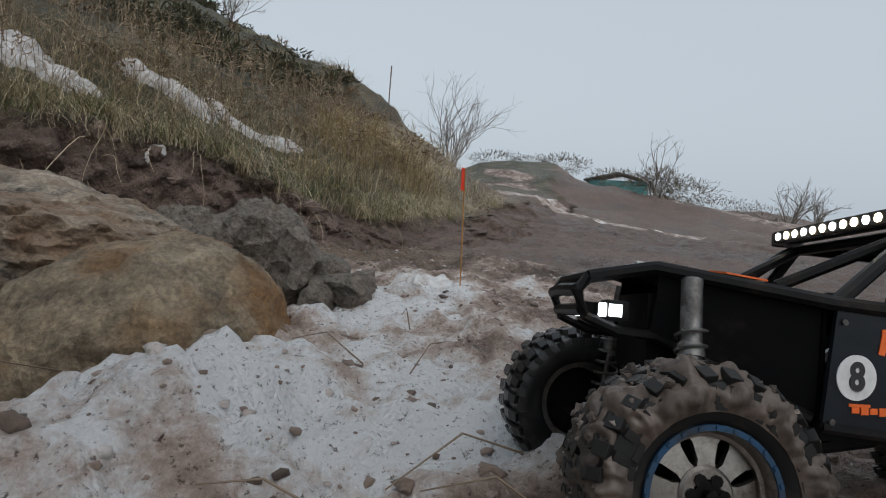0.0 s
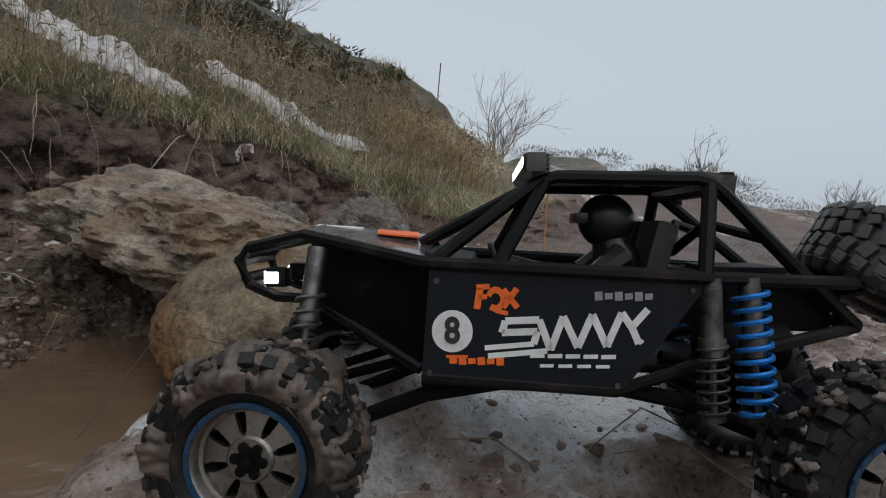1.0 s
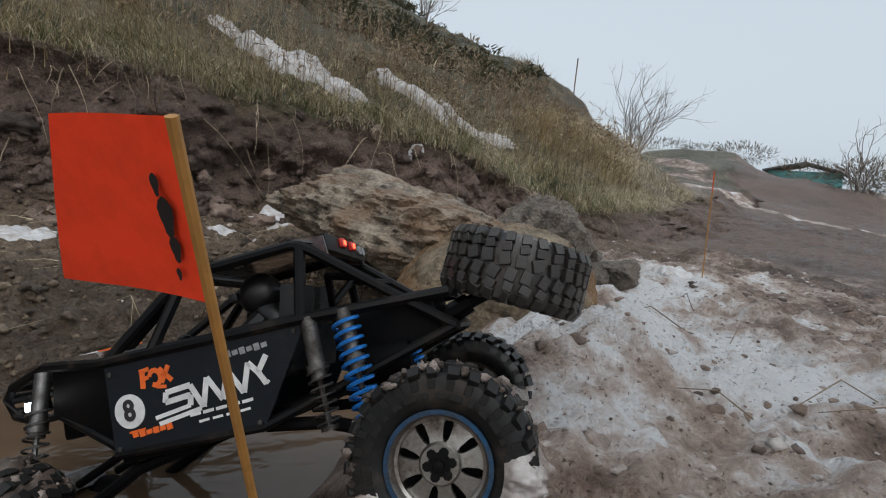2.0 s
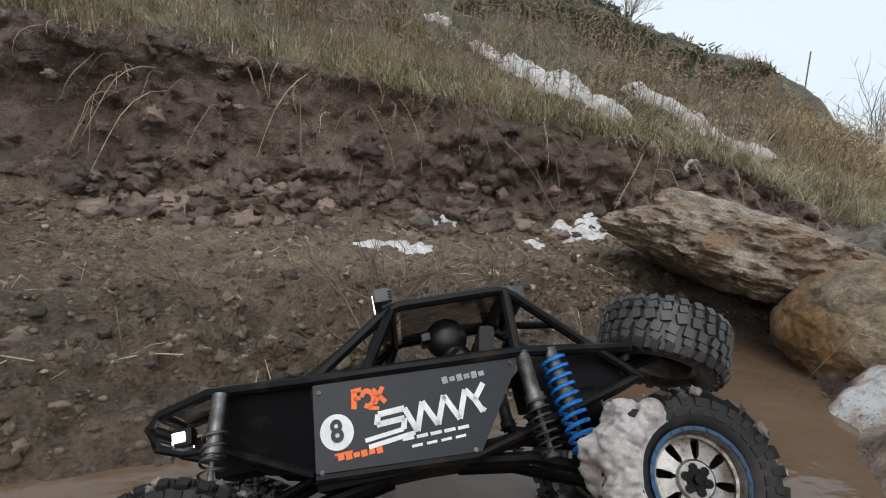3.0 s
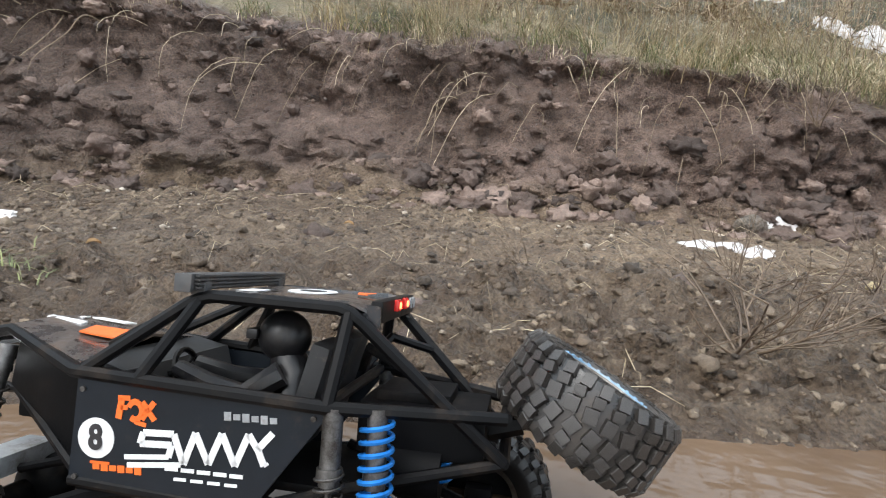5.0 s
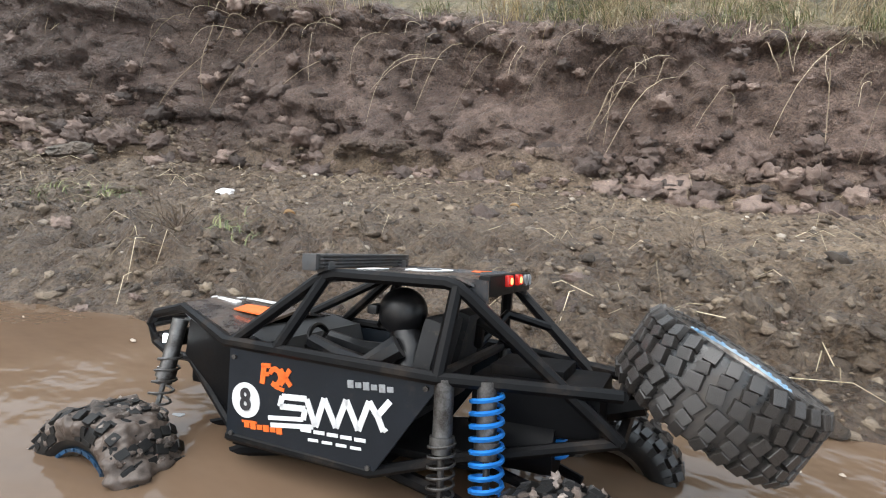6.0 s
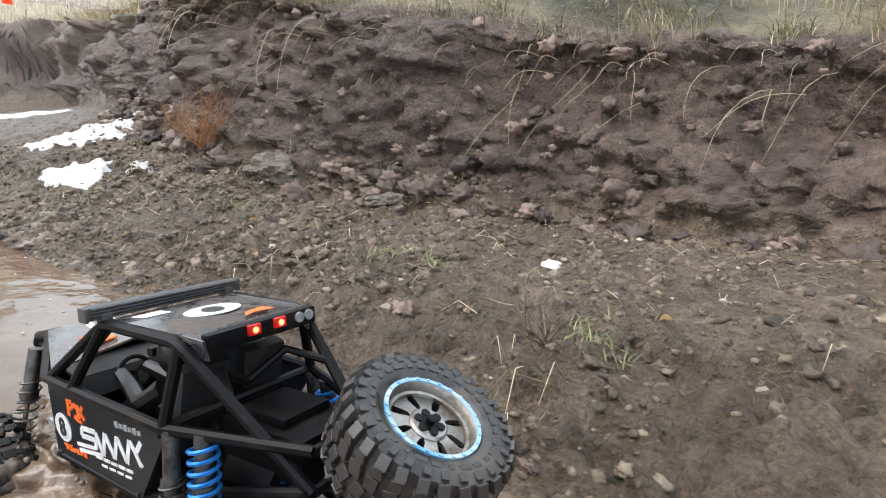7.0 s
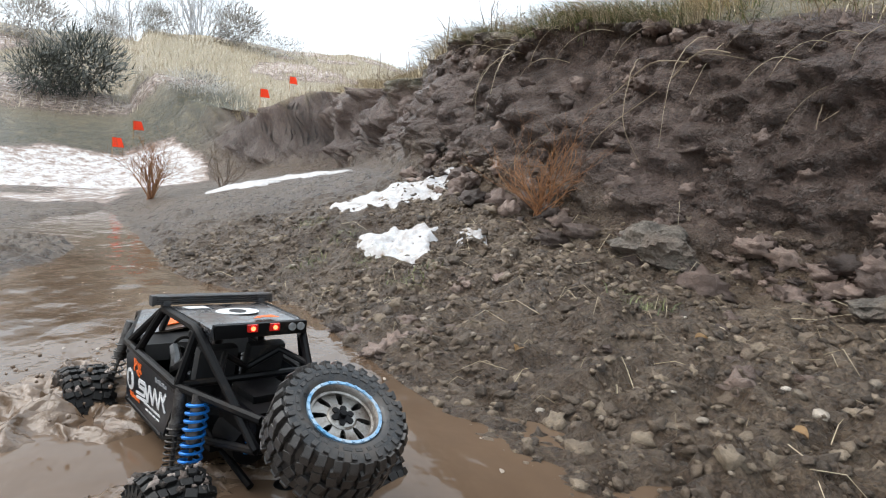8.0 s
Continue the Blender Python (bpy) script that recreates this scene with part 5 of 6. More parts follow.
def make_wheel(parent, name, label, tyre_mat, seed, outside):
    """A wheel with its outer face towards local +y; outside -1 turns it round."""
    w = new(name)
    w.empty_display_size = 0.03
    w.parent = parent
    tagged(w, label)
    flip = Matrix.Rotation(math.pi, 4, "Z") if outside < 0 else Matrix()
    lugs = []
    for nm, b, mt, lb in (("tyre", tyre_bm(seed, lugs), tyre_mat, ""), ("rim", rim_bm(), ALLOY, "scratched silver alloy rim")):
        o = part(nm, b, mt, w, lb)
        o.matrix_local = flip
    first = LUG.get(tyre_mat.name)
    if first is None:
        b = bmesh.new()
        add_box(b, 0, 0, 0, 1, 1, 1, 0.12)
        o = part("lug", b, tyre_mat, w, "", False)
        o.matrix_local = flip @ lugs.pop(0)
        first = LUG[tyre_mat.name] = o.data
    for m in lugs:
        o = new("lug", first)
        o.parent = w
        o.matrix_local = flip @ m
    b = bmesh.new()
    lathe(b, [(0.0338, 0.0215), (0.0338, 0.0238), (0.031, 0.0238), (0.031, 0.0215), (0.0338, 0.0215)], 40)
    for k in range(24):
        add_box(b, 0, 0, 0, 0.0017, 0.0012, 0.0022, 0, Matrix.Rotation(2 * math.pi * k / 24, 4, "Y") @ Matrix.Translation((0.0325, 0.0241, 0)))
    o = part("bead_ring", b, BLUE_RING if name == "spare_wheel" else BLUE_MUDDY, w, "blue anodised bead-lock ring")
    o.matrix_local = flip
    # added dark disc behind the spokes stands in for shade in the rim windows
    b = bmesh.new()
    lathe(b, [(0.0275, -0.004), (0.0275, 0.002), (0.0001, 0.002)], 24)
    o = part("dark_backing", b, UNDER_SHADE, w)
    o.matrix_local = flip
    b = bmesh.new()
    lathe(b, [(0.0068, 0.013), (0.0068, 0.0178), (0.0032, 0.0178), (0.0032, 0.0215), (0.0001, 0.0218)], 12)
    hub = part("hub", b, BLACK, w, "black hub with six nuts")
    hub.matrix_local = flip
    for k in range(6):
        a = 2 * math.pi * k / 6
        b = bmesh.new()
        add_tube(b, [(0.0078 * math.cos(a), 0.012, 0.0078 * math.sin(a)), (0.0078 * math.cos(a), 0.0182, 0.0078 * math.sin(a))], 0.0031, 8)
        part("wheel_nut", b, BLACK, hub)
    return w


BLUE_RING = material("blue_bead_ring", plain((0.06, 0.33, 0.62), 0.35, 0.3, grime=0.75, grime_color=(0.5, 0.55, 0.58)))
BLUE_MUDDY = material("blue_anodised_muddy", plain((0.015, 0.08, 0.18), 0.35, 0.4, grime=0.7, grime_color=(0.035, 0.04, 0.045)))
DARK_PLASTIC = material("grey_cast_alloy", plain((0.045, 0.047, 0.05), 0.4, grime=0.5, grime_color=(0.07, 0.052, 0.04)))
CLUMP = material("mud_and_ice", soil_lump_mat((0.04, 0.029, 0.023), (0.17, 0.128, 0.104), (0.46, 0.38, 0.335)))
SEAT = material("seat_cloth", plain((0.01, 0.01, 0.011), 0.7, grime=0.15))
HELMET = material("gloss_black", plain((0.008, 0.008, 0.009), 0.3, grime=0.3, grime_color=(0.03, 0.024, 0.02), gloss=0.35))
CLEAN_SNOW = material("packed_snow", plain((0.52, 0.49, 0.48), 0.5, grime=0.8, grime_color=(0.2, 0.155, 0.13)))

CAKED = material("frozen_slush", plain((0.12, 0.088, 0.07), 0.4, grime=0.85, grime_color=(0.03, 0.022, 0.017)))

car = empty("rock_crawler", Matrix(), "black tube-frame model rock crawler, wet and muddy", "model car")

# body panels
PY = lambda x, z: 0.070 + 0.034 * (x - 0.08) + 0.07 * (z - 0.107)
DOOR = [(0.076, 0.1715), (0.081, 0.106), (0.074, 0.1025), (-0.034, 0.0985), (-0.04, 0.1005), (-0.083, 0.16), (-0.083, 0.1665)]
for s in (1, -1):
    bm = bmesh.new()
    plate(bm, [(x, s * PY(x, z), z) for x, z in DOOR], (0, s, 0), 0.003)
    door = part("door_panel", bm, PANEL, car, "dark grey door panel with race graphics" if s > 0 else "")
    for x, z in ((0.072, 0.165), (0.076, 0.109), (-0.036, 0.103), (-0.077, 0.161)):
        y = s * PY(x, z)
        bm = bmesh.new()
        add_tube(bm, [(x, y, z), (x, y + s * 0.0016, z)], 0.0018, 8)
        part("rivet", bm, STEEL, door)


def tilt(p):
    return (p[0], p[1] - 0.05 * (p[0] + 0.05))


def decal(name, polys, mat, parent, label="", apart=False):
    if apart:
        return [decal(name, [p], mat, parent, label) for p in polys]
    bm = bmesh.new()
    for poly in polys:
        plate(bm, [(x, PY(x, z) + 0.0007, z) for x, z in poly], (0, 1, 0), 0.0006)
    return part(name, bm, mat, parent, label, False)


def strip(a, b, w):
    (x0, z0), (x1, z1) = a, b
    d = math.hypot(x1 - x0, z1 - z0)
    nx, nz = -(z1 - z0) / d * w / 2, (x1 - x0) / d * w / 2
    return [(x0 + nx, z0 + nz), (x1 + nx, z1 + nz), (x1 - nx, z1 - nz), (x0 - nx, z0 - nz)]


left_door = [o for o in car.children if o.name.startswith("door_panel")][0]
decal("roundel", [[(0.0624 + 0.0122 * math.cos(a), 0.1347 + 0.0128 * math.sin(a)) for a in np.linspace(0, 2 * math.pi, 33)[:-1]]], WHITE, left_door, "white race-number disc")
# race number
txt = bpy.data.curves.new("numeral", "FONT")
txt.body, txt.size, txt.align_x, txt.align_y, txt.extrude, txt.offset = "8", 0.0215, "CENTER", "CENTER", 0.0003, 0.0007
tmp = new("numeral_source", txt)
bpy.context.view_layer.update()
me8 = bpy.data.meshes.new_from_object(tmp.evaluated_get(bpy.context.evaluated_depsgraph_get()))
bpy.data.objects.remove(tmp)
me8.materials.clear()
me8.materials.append(INK)
num = new("race_number", me8)
num.parent = left_door
num.matrix_local = Matrix(((-0.86, 0, 0, 0.0624), (-0.034, 0.07, 1, PY(0.0624, 0.1347) + 0.0011), (0, 1, 0, 0.1347), (0, 0, 0, 1)))
tagged(num, "black race number 8")
# sponsor marks as plain shapes
W = 0.0042
zig = [(0.031, 0.1455), (0.011, 0.1455), (0.004, 0.127), (-0.003, 0.147), (-0.012, 0.128), (-0.02, 0.1475), (-0.029, 0.128), (-0.037, 0.148), (-0.043, 0.139), (-0.052, 0.1495)]
zig = [tilt(p) for p in zig]
marks = [strip(a, b, W) for a, b in zip(zig, zig[1:])] + [strip(tilt((0.041, 0.1245)), tilt((0.006, 0.1265)), 0.0032), strip(tilt((0.043, 0.1295)), tilt((0.014, 0.131)), 0.003), strip(tilt((0.031, 0.1455)), tilt((0.033, 0.1385)), W), strip(tilt((0.033, 0.1385)), tilt((0.012, 0.1385)), W), strip(tilt((0.012, 0.1385)), tilt((0.014, 0.131)), W), strip((-0.043, 0.139), (-0.0475, 0.129), W), strip((-0.0475, 0.129), (-0.05, 0.131), 0.002)]
decal("sponsor_mark", marks, WHITE, left_door, "white zigzag sponsor mark")
fox = [strip((0.0485, 0.146), (0.0465, 0.159), 0.004), strip((0.049, 0.159), (0.041, 0.1595), 0.0032), strip((0.0475, 0.153), (0.0425, 0.1535), 0.003), strip((0.033, 0.158), (0.0245, 0.147), 0.0035), strip((0.025, 0.1585), (0.033, 0.147), 0.0035)]
fox += [[(0.0375 + r * math.cos(a), 0.152 + 1.3 * r * math.sin(a)) for r, a in [(0.0058, t) for t in np.linspace(0.3, 2 * math.pi - 0.9, 14)] + [(0.0028, t) for t in np.linspace(2 * math.pi - 0.9, 0.3, 14)]], strip((0.0375, 0.145), (0.03, 0.1435), 0.0026)]
fox = [[(x - 0.0005, z + 0.0025) for x, z in p] for p in fox]
decal("sponsor_mark", fox, ORANGE_PRINT, left_door, "orange sponsor mark")
decal("sponsor_mark", [strip((0.064 - 0.0056 * k, 0.1165), (0.0595 - 0.0056 * k, 0.1168), 0.0046 if k % 2 else 0.0034) for k in range(6)] + [strip((0.066, 0.1192), (0.053, 0.1195), 0.0016)], ORANGE_PRINT, left_door, "small orange-red sponsor mark", True)
decal("sponsor_mark", [strip((-0.021 - 0.0058 * k, 0.157), (-0.0254 - 0.0058 * k, 0.1573), 0.0052 if k in (0, 2, 4) else 0.0036) for k in range(6)], GREY_PLASTIC, left_door, "small grey sponsor mark", True)
decal("sponsor_mark", [strip((0.016 - 0.0105 * k, 0.1205), (0.0075 - 0.0105 * k, 0.1207), 0.0024) for k in range(5)] + [strip((0.01 - 0.011 * k, 0.1145), (0.002 - 0.011 * k, 0.1147), 0.0019) for k in range(4)], WHITE, left_door, "tiny white sponsor mark", True)

# tube frame
R = 0.0044
cage = new("roll_cage")
cage.parent = car
tagged(cage, "black tube roll cage with mud spatter")


def cage_tube(pts, r):
    b = bmesh.new()
    add_tube(b, pts, r)
    part("tube", b, BLACK, cage)


for s in (1, -1):
    Fp, Gp = (0.008, 0.0575 * s, 0.2255), (-0.09, 0.056 * s, 0.2245)
    cage_tube([(0.205, 0.028 * s, 0.181), (0.165, 0.034 * s, 0.19), (0.08, 0.0735 * s, 0.1755), (0.03, 0.073 * s, 0.1735), (-0.083, 0.0695 * s, 0.1685), (-0.19, 0.031 * s, 0.163)], R)
    cage_tube([(0.076, 0.072 * s, 0.175), (0.016, 0.058 * s, 0.222), Fp, (0.0, 0.0575 * s, 0.2275), (-0.083, 0.056 * s, 0.2265), Gp, (-0.098, 0.0545 * s, 0.2185), (-0.15, 0.042 * s, 0.171), (-0.19, 0.034 * s, 0.136)], R)
    cage_tube([(0.036, 0.073 * s, 0.174), Fp], R)
    cage_tube([(0.085, 0.034 * s, 0.186), (0.012, 0.05 * s, 0.224)], R * 0.9)
    cage_tube([Gp, (-0.084, 0.069 * s, 0.168)], R)
    cage_tube([(-0.13, 0.047 * s, 0.19), (-0.098, 0.03 * s, 0.2), (-0.086, 0.0, 0.18)], R * 0.8)
    cage_tube([(0.205, 0.028 * s, 0.181), (0.212, 0.028 * s, 0.172), (0.206, 0.027 * s, 0.156), (0.185, 0.03 * s, 0.148), (0.16, 0.03 * s, 0.147), (0.082, 0.062 * s, 0.109)], R * 0.85)
    cage_tube([(0.081, 0.068 * s, 0.106), (-0.036, 0.063 * s, 0.099), (-0.09, 0.045 * s, 0.112), (-0.19, 0.034 * s, 0.136)], R * 0.9)
for p in ((0.205, 0.028, 0.181), (0.208, 0.027, 0.16), (0.008, 0.0575, 0.2255), (-0.09, 0.056, 0.2245), (-0.19, 0.031, 0.163), (-0.19, 0.034, 0.136), (-0.083, 0.066, 0.1685), (0.08, 0.068, 0.1755)):
    cage_tube([p, (p[0], -p[1], p[2])], R * 0.9)
cage_tube([(0.212, 0.028, 0.172), (0.214, 0, 0.173), (0.212, -0.028, 0.172)], R)

bm = bmesh.new()
for s in (1, -1):
    plate(bm, [(0.2, 0, 0.1865), (0.2, 0.029 * s, 0.1845), (0.163, 0.036 * s, 0.1945), (0.08, 0.069 * s, 0.1795), (0.078, 0, 0.1905), (0.16, 0, 0.1975)], (0, 0, 1), 0.0022)
hood = part("hood", bm, ROOF, car, "grey-black hood streaked with mud")
bm = bmesh.new()
for poly in ([(0.172, -0.022), (0.15, -0.021), (0.15, -0.016), (0.172, -0.017)], [(0.145, -0.03), (0.118, -0.034), (0.118, -0.02), (0.146, -0.018)], [(0.165, 0.0), (0.13, 0.006), (0.13, 0.012), (0.165, 0.006)]):
    plate(bm, [(x, y, 0.199 - 0.11 * abs(y) - max(0, 0.16 - x) * 0.085 - max(0, x - 0.16) * 0.27) for x, y in poly], (0, 0, 1), 0.0012)
part("hood_mark", bm, WHITE, hood)
bm = bmesh.new()
plate(bm, [(x, y, 0.1995 - 0.11 * abs(y) - (0.16 - x) * 0.085) for x, y in [(0.118, 0.012), (0.09, 0.008), (0.088, 0.03), (0.116, 0.03)]], (0, 0, 1), 0.0012)
part("hood_mark", bm, ORANGE_PRINT, hood)

# roof with its marks and rear lamp box
bm = bmesh.new()
plate(bm, [(0.0, 0.054, 0.231), (-0.088, 0.053, 0.2315), (-0.1, 0.052, 0.2265), (-0.1, -0.052, 0.2265), (-0.088, -0.053, 0.2315), (0.0, -0.054, 0.231)], (0, 0, 1), 0.002)
for s in (1, -1):
    plate(bm, [(-0.088, 0.053 * s, 0.2313), (-0.108, 0.05 * s, 0.229), (-0.108, 0.047 * s, 0.214), (-0.09, 0.0525 * s, 0.219)], (0, s, 0), 0.002)
roof = part("roof_panel", bm, ROOF, car, "dark grey roof panel with worn graphics")
bm = bmesh.new()
plate(bm, [(-0.043 + 0.017 * math.cos(a), -0.004 + 0.024 * math.sin(a), 0.2318) for a in np.linspace(0, 2 * math.pi, 33)[:-1]], (0, 0, 1), 0.0004)
disc = part("roof_disc", bm, WHITE, roof, "white race-number disc on the roof")
bm = bmesh.new()
plate(bm, [(-0.043 + 0.01 * math.cos(a), -0.004 + 0.009 * math.sin(a), 0.2322) for a in np.linspace(0, 2 * math.pi, 25)[:-1]], (0, 0, 1), 0.0003)
part("roof_mark", bm, INK, roof)
bm = bmesh.new()
plate(bm, [(-0.07, -0.03, 0.2319), (-0.083, -0.034, 0.2319), (-0.08, -0.016, 0.2319), (-0.084, -0.004, 0.2319), (-0.074, -0.012, 0.2319)], (0, 0, 1), 0.0004)
part("roof_mark", bm, ORANGE_PRINT, roof)
bm = bmesh.new()
plate(bm, [(-0.008, 0.02, 0.2319), (-0.02, 0.018, 0.2319), (-0.02, 0.04, 0.2319), (-0.008, 0.044, 0.2319)], (0, 0, 1), 0.0004)
part("roof_mark", bm, WHITE, roof)
bm = bmesh.new()
add_box(bm, -0.1045, -0.004, 0.225, 0.008, 0.1, 0.014, 0.0015)
tail = part("tail_lamp_box", bm, BLACK, car)
for y in (0.0085, -0.0155):
    bm = bmesh.new()
    add_box(bm, -0.1095, y, 0.2275, 0.004, 0.011, 0.008, 0.0012)
    part("tail_lamp", bm, RED_LENS, tail, "lit red tail lamp")
    bm = bmesh.new()
    add_tube(bm, [(-0.111, y, 0.2275), (-0.1122, y, 0.2275)], 0.0024, 10)
    part("tail_led", bm, LED_RED, tail)
for y in (-0.036, -0.046):
    bm = bmesh.new()
    add_tube(bm, [(-0.108, y, 0.2265), (-0.1105, y, 0.2265)], 0.0042, 14)
    part("tail_lamp", bm, GREY_PLASTIC, tail, "unlit grey tail lamp")

# roof light bar
bm = bmesh.new()
add_box(bm, 0.0145, 0, 0.236, 0.0105, 0.136, 0.0105, 0.0012)
for k in range(4):
    add_box(bm, 0.0072, 0, 0.2328 + 0.0025 * k, 0.003, 0.13, 0.0011)
for s in (1, -1):
    add_box(bm, 0.014, 0.0685 * s, 0.2355, 0.0115, 0.003, 0.0115, 0.001)
    add_box(bm, 0.01, 0.055 * s, 0.232, 0.01, 0.008, 0.009, 0.001)
bar = part("light_bar", bm, DARK_PLASTIC, car, "finned grey roof light bar")
bm = bmesh.new()
add_box(bm, 0.0203, 0, 0.2365, 0.002, 0.128, 0.0095, 0.0006)
part("reflector", bm, STEEL, bar)
for k in range(13):
    bm = bmesh.new()
    y = -0.0588 + 0.0098 * k
    add_tube(bm, [(0.0207, y, 0.2365), (0.0217, y, 0.2365)], 0.0031, 12)
    part("led", bm, LED_WHITE if k % 3 else LED_COOL, bar)
# head lamps
for s in (1, -1):
    bm = bmesh.new()
    add_box(bm, 0.186, 0.024 * s, 0.161, 0.014, 0.014, 0.013, 0.0015)
    h = part("head_lamp", bm, BLACK, car)
    bm = bmesh.new()
    add_box(bm, 0.1938, 0.024 * s, 0.161, 0.002, 0.0095, 0.0085, 0.0006)
    add_box(bm, 0.188, 0.0315 * s, 0.161, 0.008, 0.0016, 0.0075, 0.0004)
    part("led", bm, LED_COOL, h, "lit cool-white lamp")

# chassis, inner fenders, firewall, floor, motor and battery boxes
bm = bmesh.new()
add_box(bm, 0.022, 0, 0.1, 0.12, 0.126, 0.006, 0.002)
add_box(bm, -0.07, 0, 0.108, 0.08, 0.086, 0.006, 0.002)
part("skid_plate", bm, UNDER_SHADE, car)
bm = bmesh.new()
for s in (1, -1):
    plate(bm, [(0.16, 0.032 * s, 0.187), (0.165, 0.032 * s, 0.15), (0.12, 0.036 * s, 0.118), (0.078, 0.062 * s, 0.11), (0.078, 0.066 * s, 0.172)], (0, s, 0), 0.002)
plate(bm, [(0.079, 0.068, 0.175), (0.079, -0.068, 0.175), (0.079, -0.064, 0.104), (0.079, 0.064, 0.104)], (1, 0, 0), 0.002)
part("inner_fender", bm, UNDER_SHADE, car)
for nm, box in (("gear_box", (0.135, 0, 0.15, 0.06, 0.05, 0.05, 0.004)), ("battery_box", (-0.135, 0, 0.148, 0.085, 0.06, 0.034, 0.004)), ("battery_lid", (-0.128, 0.0, 0.168, 0.05, 0.045, 0.008, 0.002))):
    bm = bmesh.new()
    add_box(bm, *box)
    part(nm, bm, UNDER_SHADE, car)
bm = bmesh.new()
add_tube(bm, [(-0.1, 0.02, 0.122), (-0.15, 0.02, 0.122)], 0.018, 16)
part("motor", bm, UNDER_SHADE, car)
bm = bmesh.new()
plate(bm, [(0.082, 0.06, 0.182), (0.055, 0.062, 0.176), (0.055, -0.062, 0.176), (0.082, -0.06, 0.182)], (0, 0, 1), 0.003)
plate(bm, [(0.055, 0.062, 0.176), (0.048, 0.06, 0.158), (0.048, -0.06, 0.158), (0.055, -0.062, 0.176)], (1, 0, 0), 0.003)
part("dashboard", bm, SEAT, car)
bm = bmesh.new()
rings = []
for k in range(20):
    a = 2 * math.pi * k / 20
    rings.append((0.036 + 0.004 * math.sin(a), 0.022 + 0.0135 * math.cos(a), 0.172 + 0.013 * math.sin(a)))
add_tube(bm, rings + rings[:2], 0.0021, 6)
for a in (0.4, 2.6, 4.7):
    add_tube(bm, [(0.037, 0.022, 0.172), (0.036 + 0.004 * math.sin(a), 0.022 + 0.0135 * math.cos(a), 0.172 + 0.013 * math.sin(a))], 0.0014, 5)
add_tube(bm, [(0.038, 0.022, 0.171), (0.06, 0.022, 0.163)], 0.0028, 6)
part("steering_wheel", bm, BLACK, car)
for y in (0.026, -0.028):
    bm = bmesh.new()
    add_box(bm, -0.022, y, 0.137, 0.05, 0.042, 0.014, 0.005)
    add_box(bm, -0.055, y, 0.168, 0.014, 0.042, 0.07, 0.005, Matrix.Translation((-0.055, 0, 0.14)) @ Matrix.Rotation(radians(-14), 4, "Y") @ Matrix.Translation((0.055, 0, -0.14)))
    seat = part("seat", bm, SEAT, car, "black bucket seat with pale piping")
    bm = bmesh.new()
    for k in range(3):
        x = -0.006 - 0.013 * k
        add_tube(bm, [(x, y + 0.0205, 0.1425), (x, y + 0.008, 0.1452), (x, y - 0.008, 0.1452), (x, y - 0.0205, 0.1425)], 0.0009, 5)
    part("piping", bm, WHITE, seat)
# driver doll: one plain shape
bm = bmesh.new()
bmesh.ops.create_uvsphere(bm, u_segments=22, v_segments=14, radius=0.0165, matrix=Matrix.Translation((-0.036, 0.024, 0.2015)) @ Matrix.Diagonal((1.12, 0.95, 1.08, 1)))
add_box(bm, -0.018, 0.024, 0.203, 0.008, 0.028, 0.007, 0.002)
add_tube(bm, [(-0.044, 0.024, 0.142), (-0.046, 0.024, 0.165), (-0.043, 0.024, 0.178), (-0.038, 0.024, 0.19)], 0.023, 14, 0.5)
for s in (1, -1):
    add_tube(bm, [(-0.043, 0.024 + 0.018 * s, 0.18), (-0.022, 0.024 + 0.026 * s, 0.165), (0.008, 0.024 + 0.016 * s, 0.168), (0.034, 0.024 + 0.011 * s, 0.175)], 0.0088, 8, 0.65)
    add_tube(bm, [(-0.035, 0.024 + 0.01 * s, 0.149), (0.008, 0.024 + 0.012 * s, 0.157), (0.04, 0.024 + 0.01 * s, 0.138)], 0.009, 8, 0.7)
part("driver_doll", bm, HELMET, car, "plain black helmeted driver doll")


# shocks, springs, links and axles
def shock(top, low, spring_mat, spring_r, turns, wire, cover):
    bm = bmesh.new()
    top, low = Vector(top), Vector(low)
    mid = top.lerp(low, 0.55)
    add_tube(bm, [top, mid], 0.0062, 12)
    add_tube(bm, [top.lerp(low, 0.42), top.lerp(low, 0.5)], 0.0078, 12)
    add_tube(bm, [mid, low], 0.0022, 8)
    add_tube(bm, [low.lerp(top, 0.04), low], 0.0066, 12)
    sh = part("shock_absorber", bm, STEEL, car, "worn steel shock absorber")
    bm = bmesh.new()
    helix(bm, top.lerp(low, cover), low.lerp(top, 0.03), spring_r, turns, wire)
    part("coil_spring", bm, spring_mat, sh, "bright blue coil spring" if spring_mat is BLUE else "")


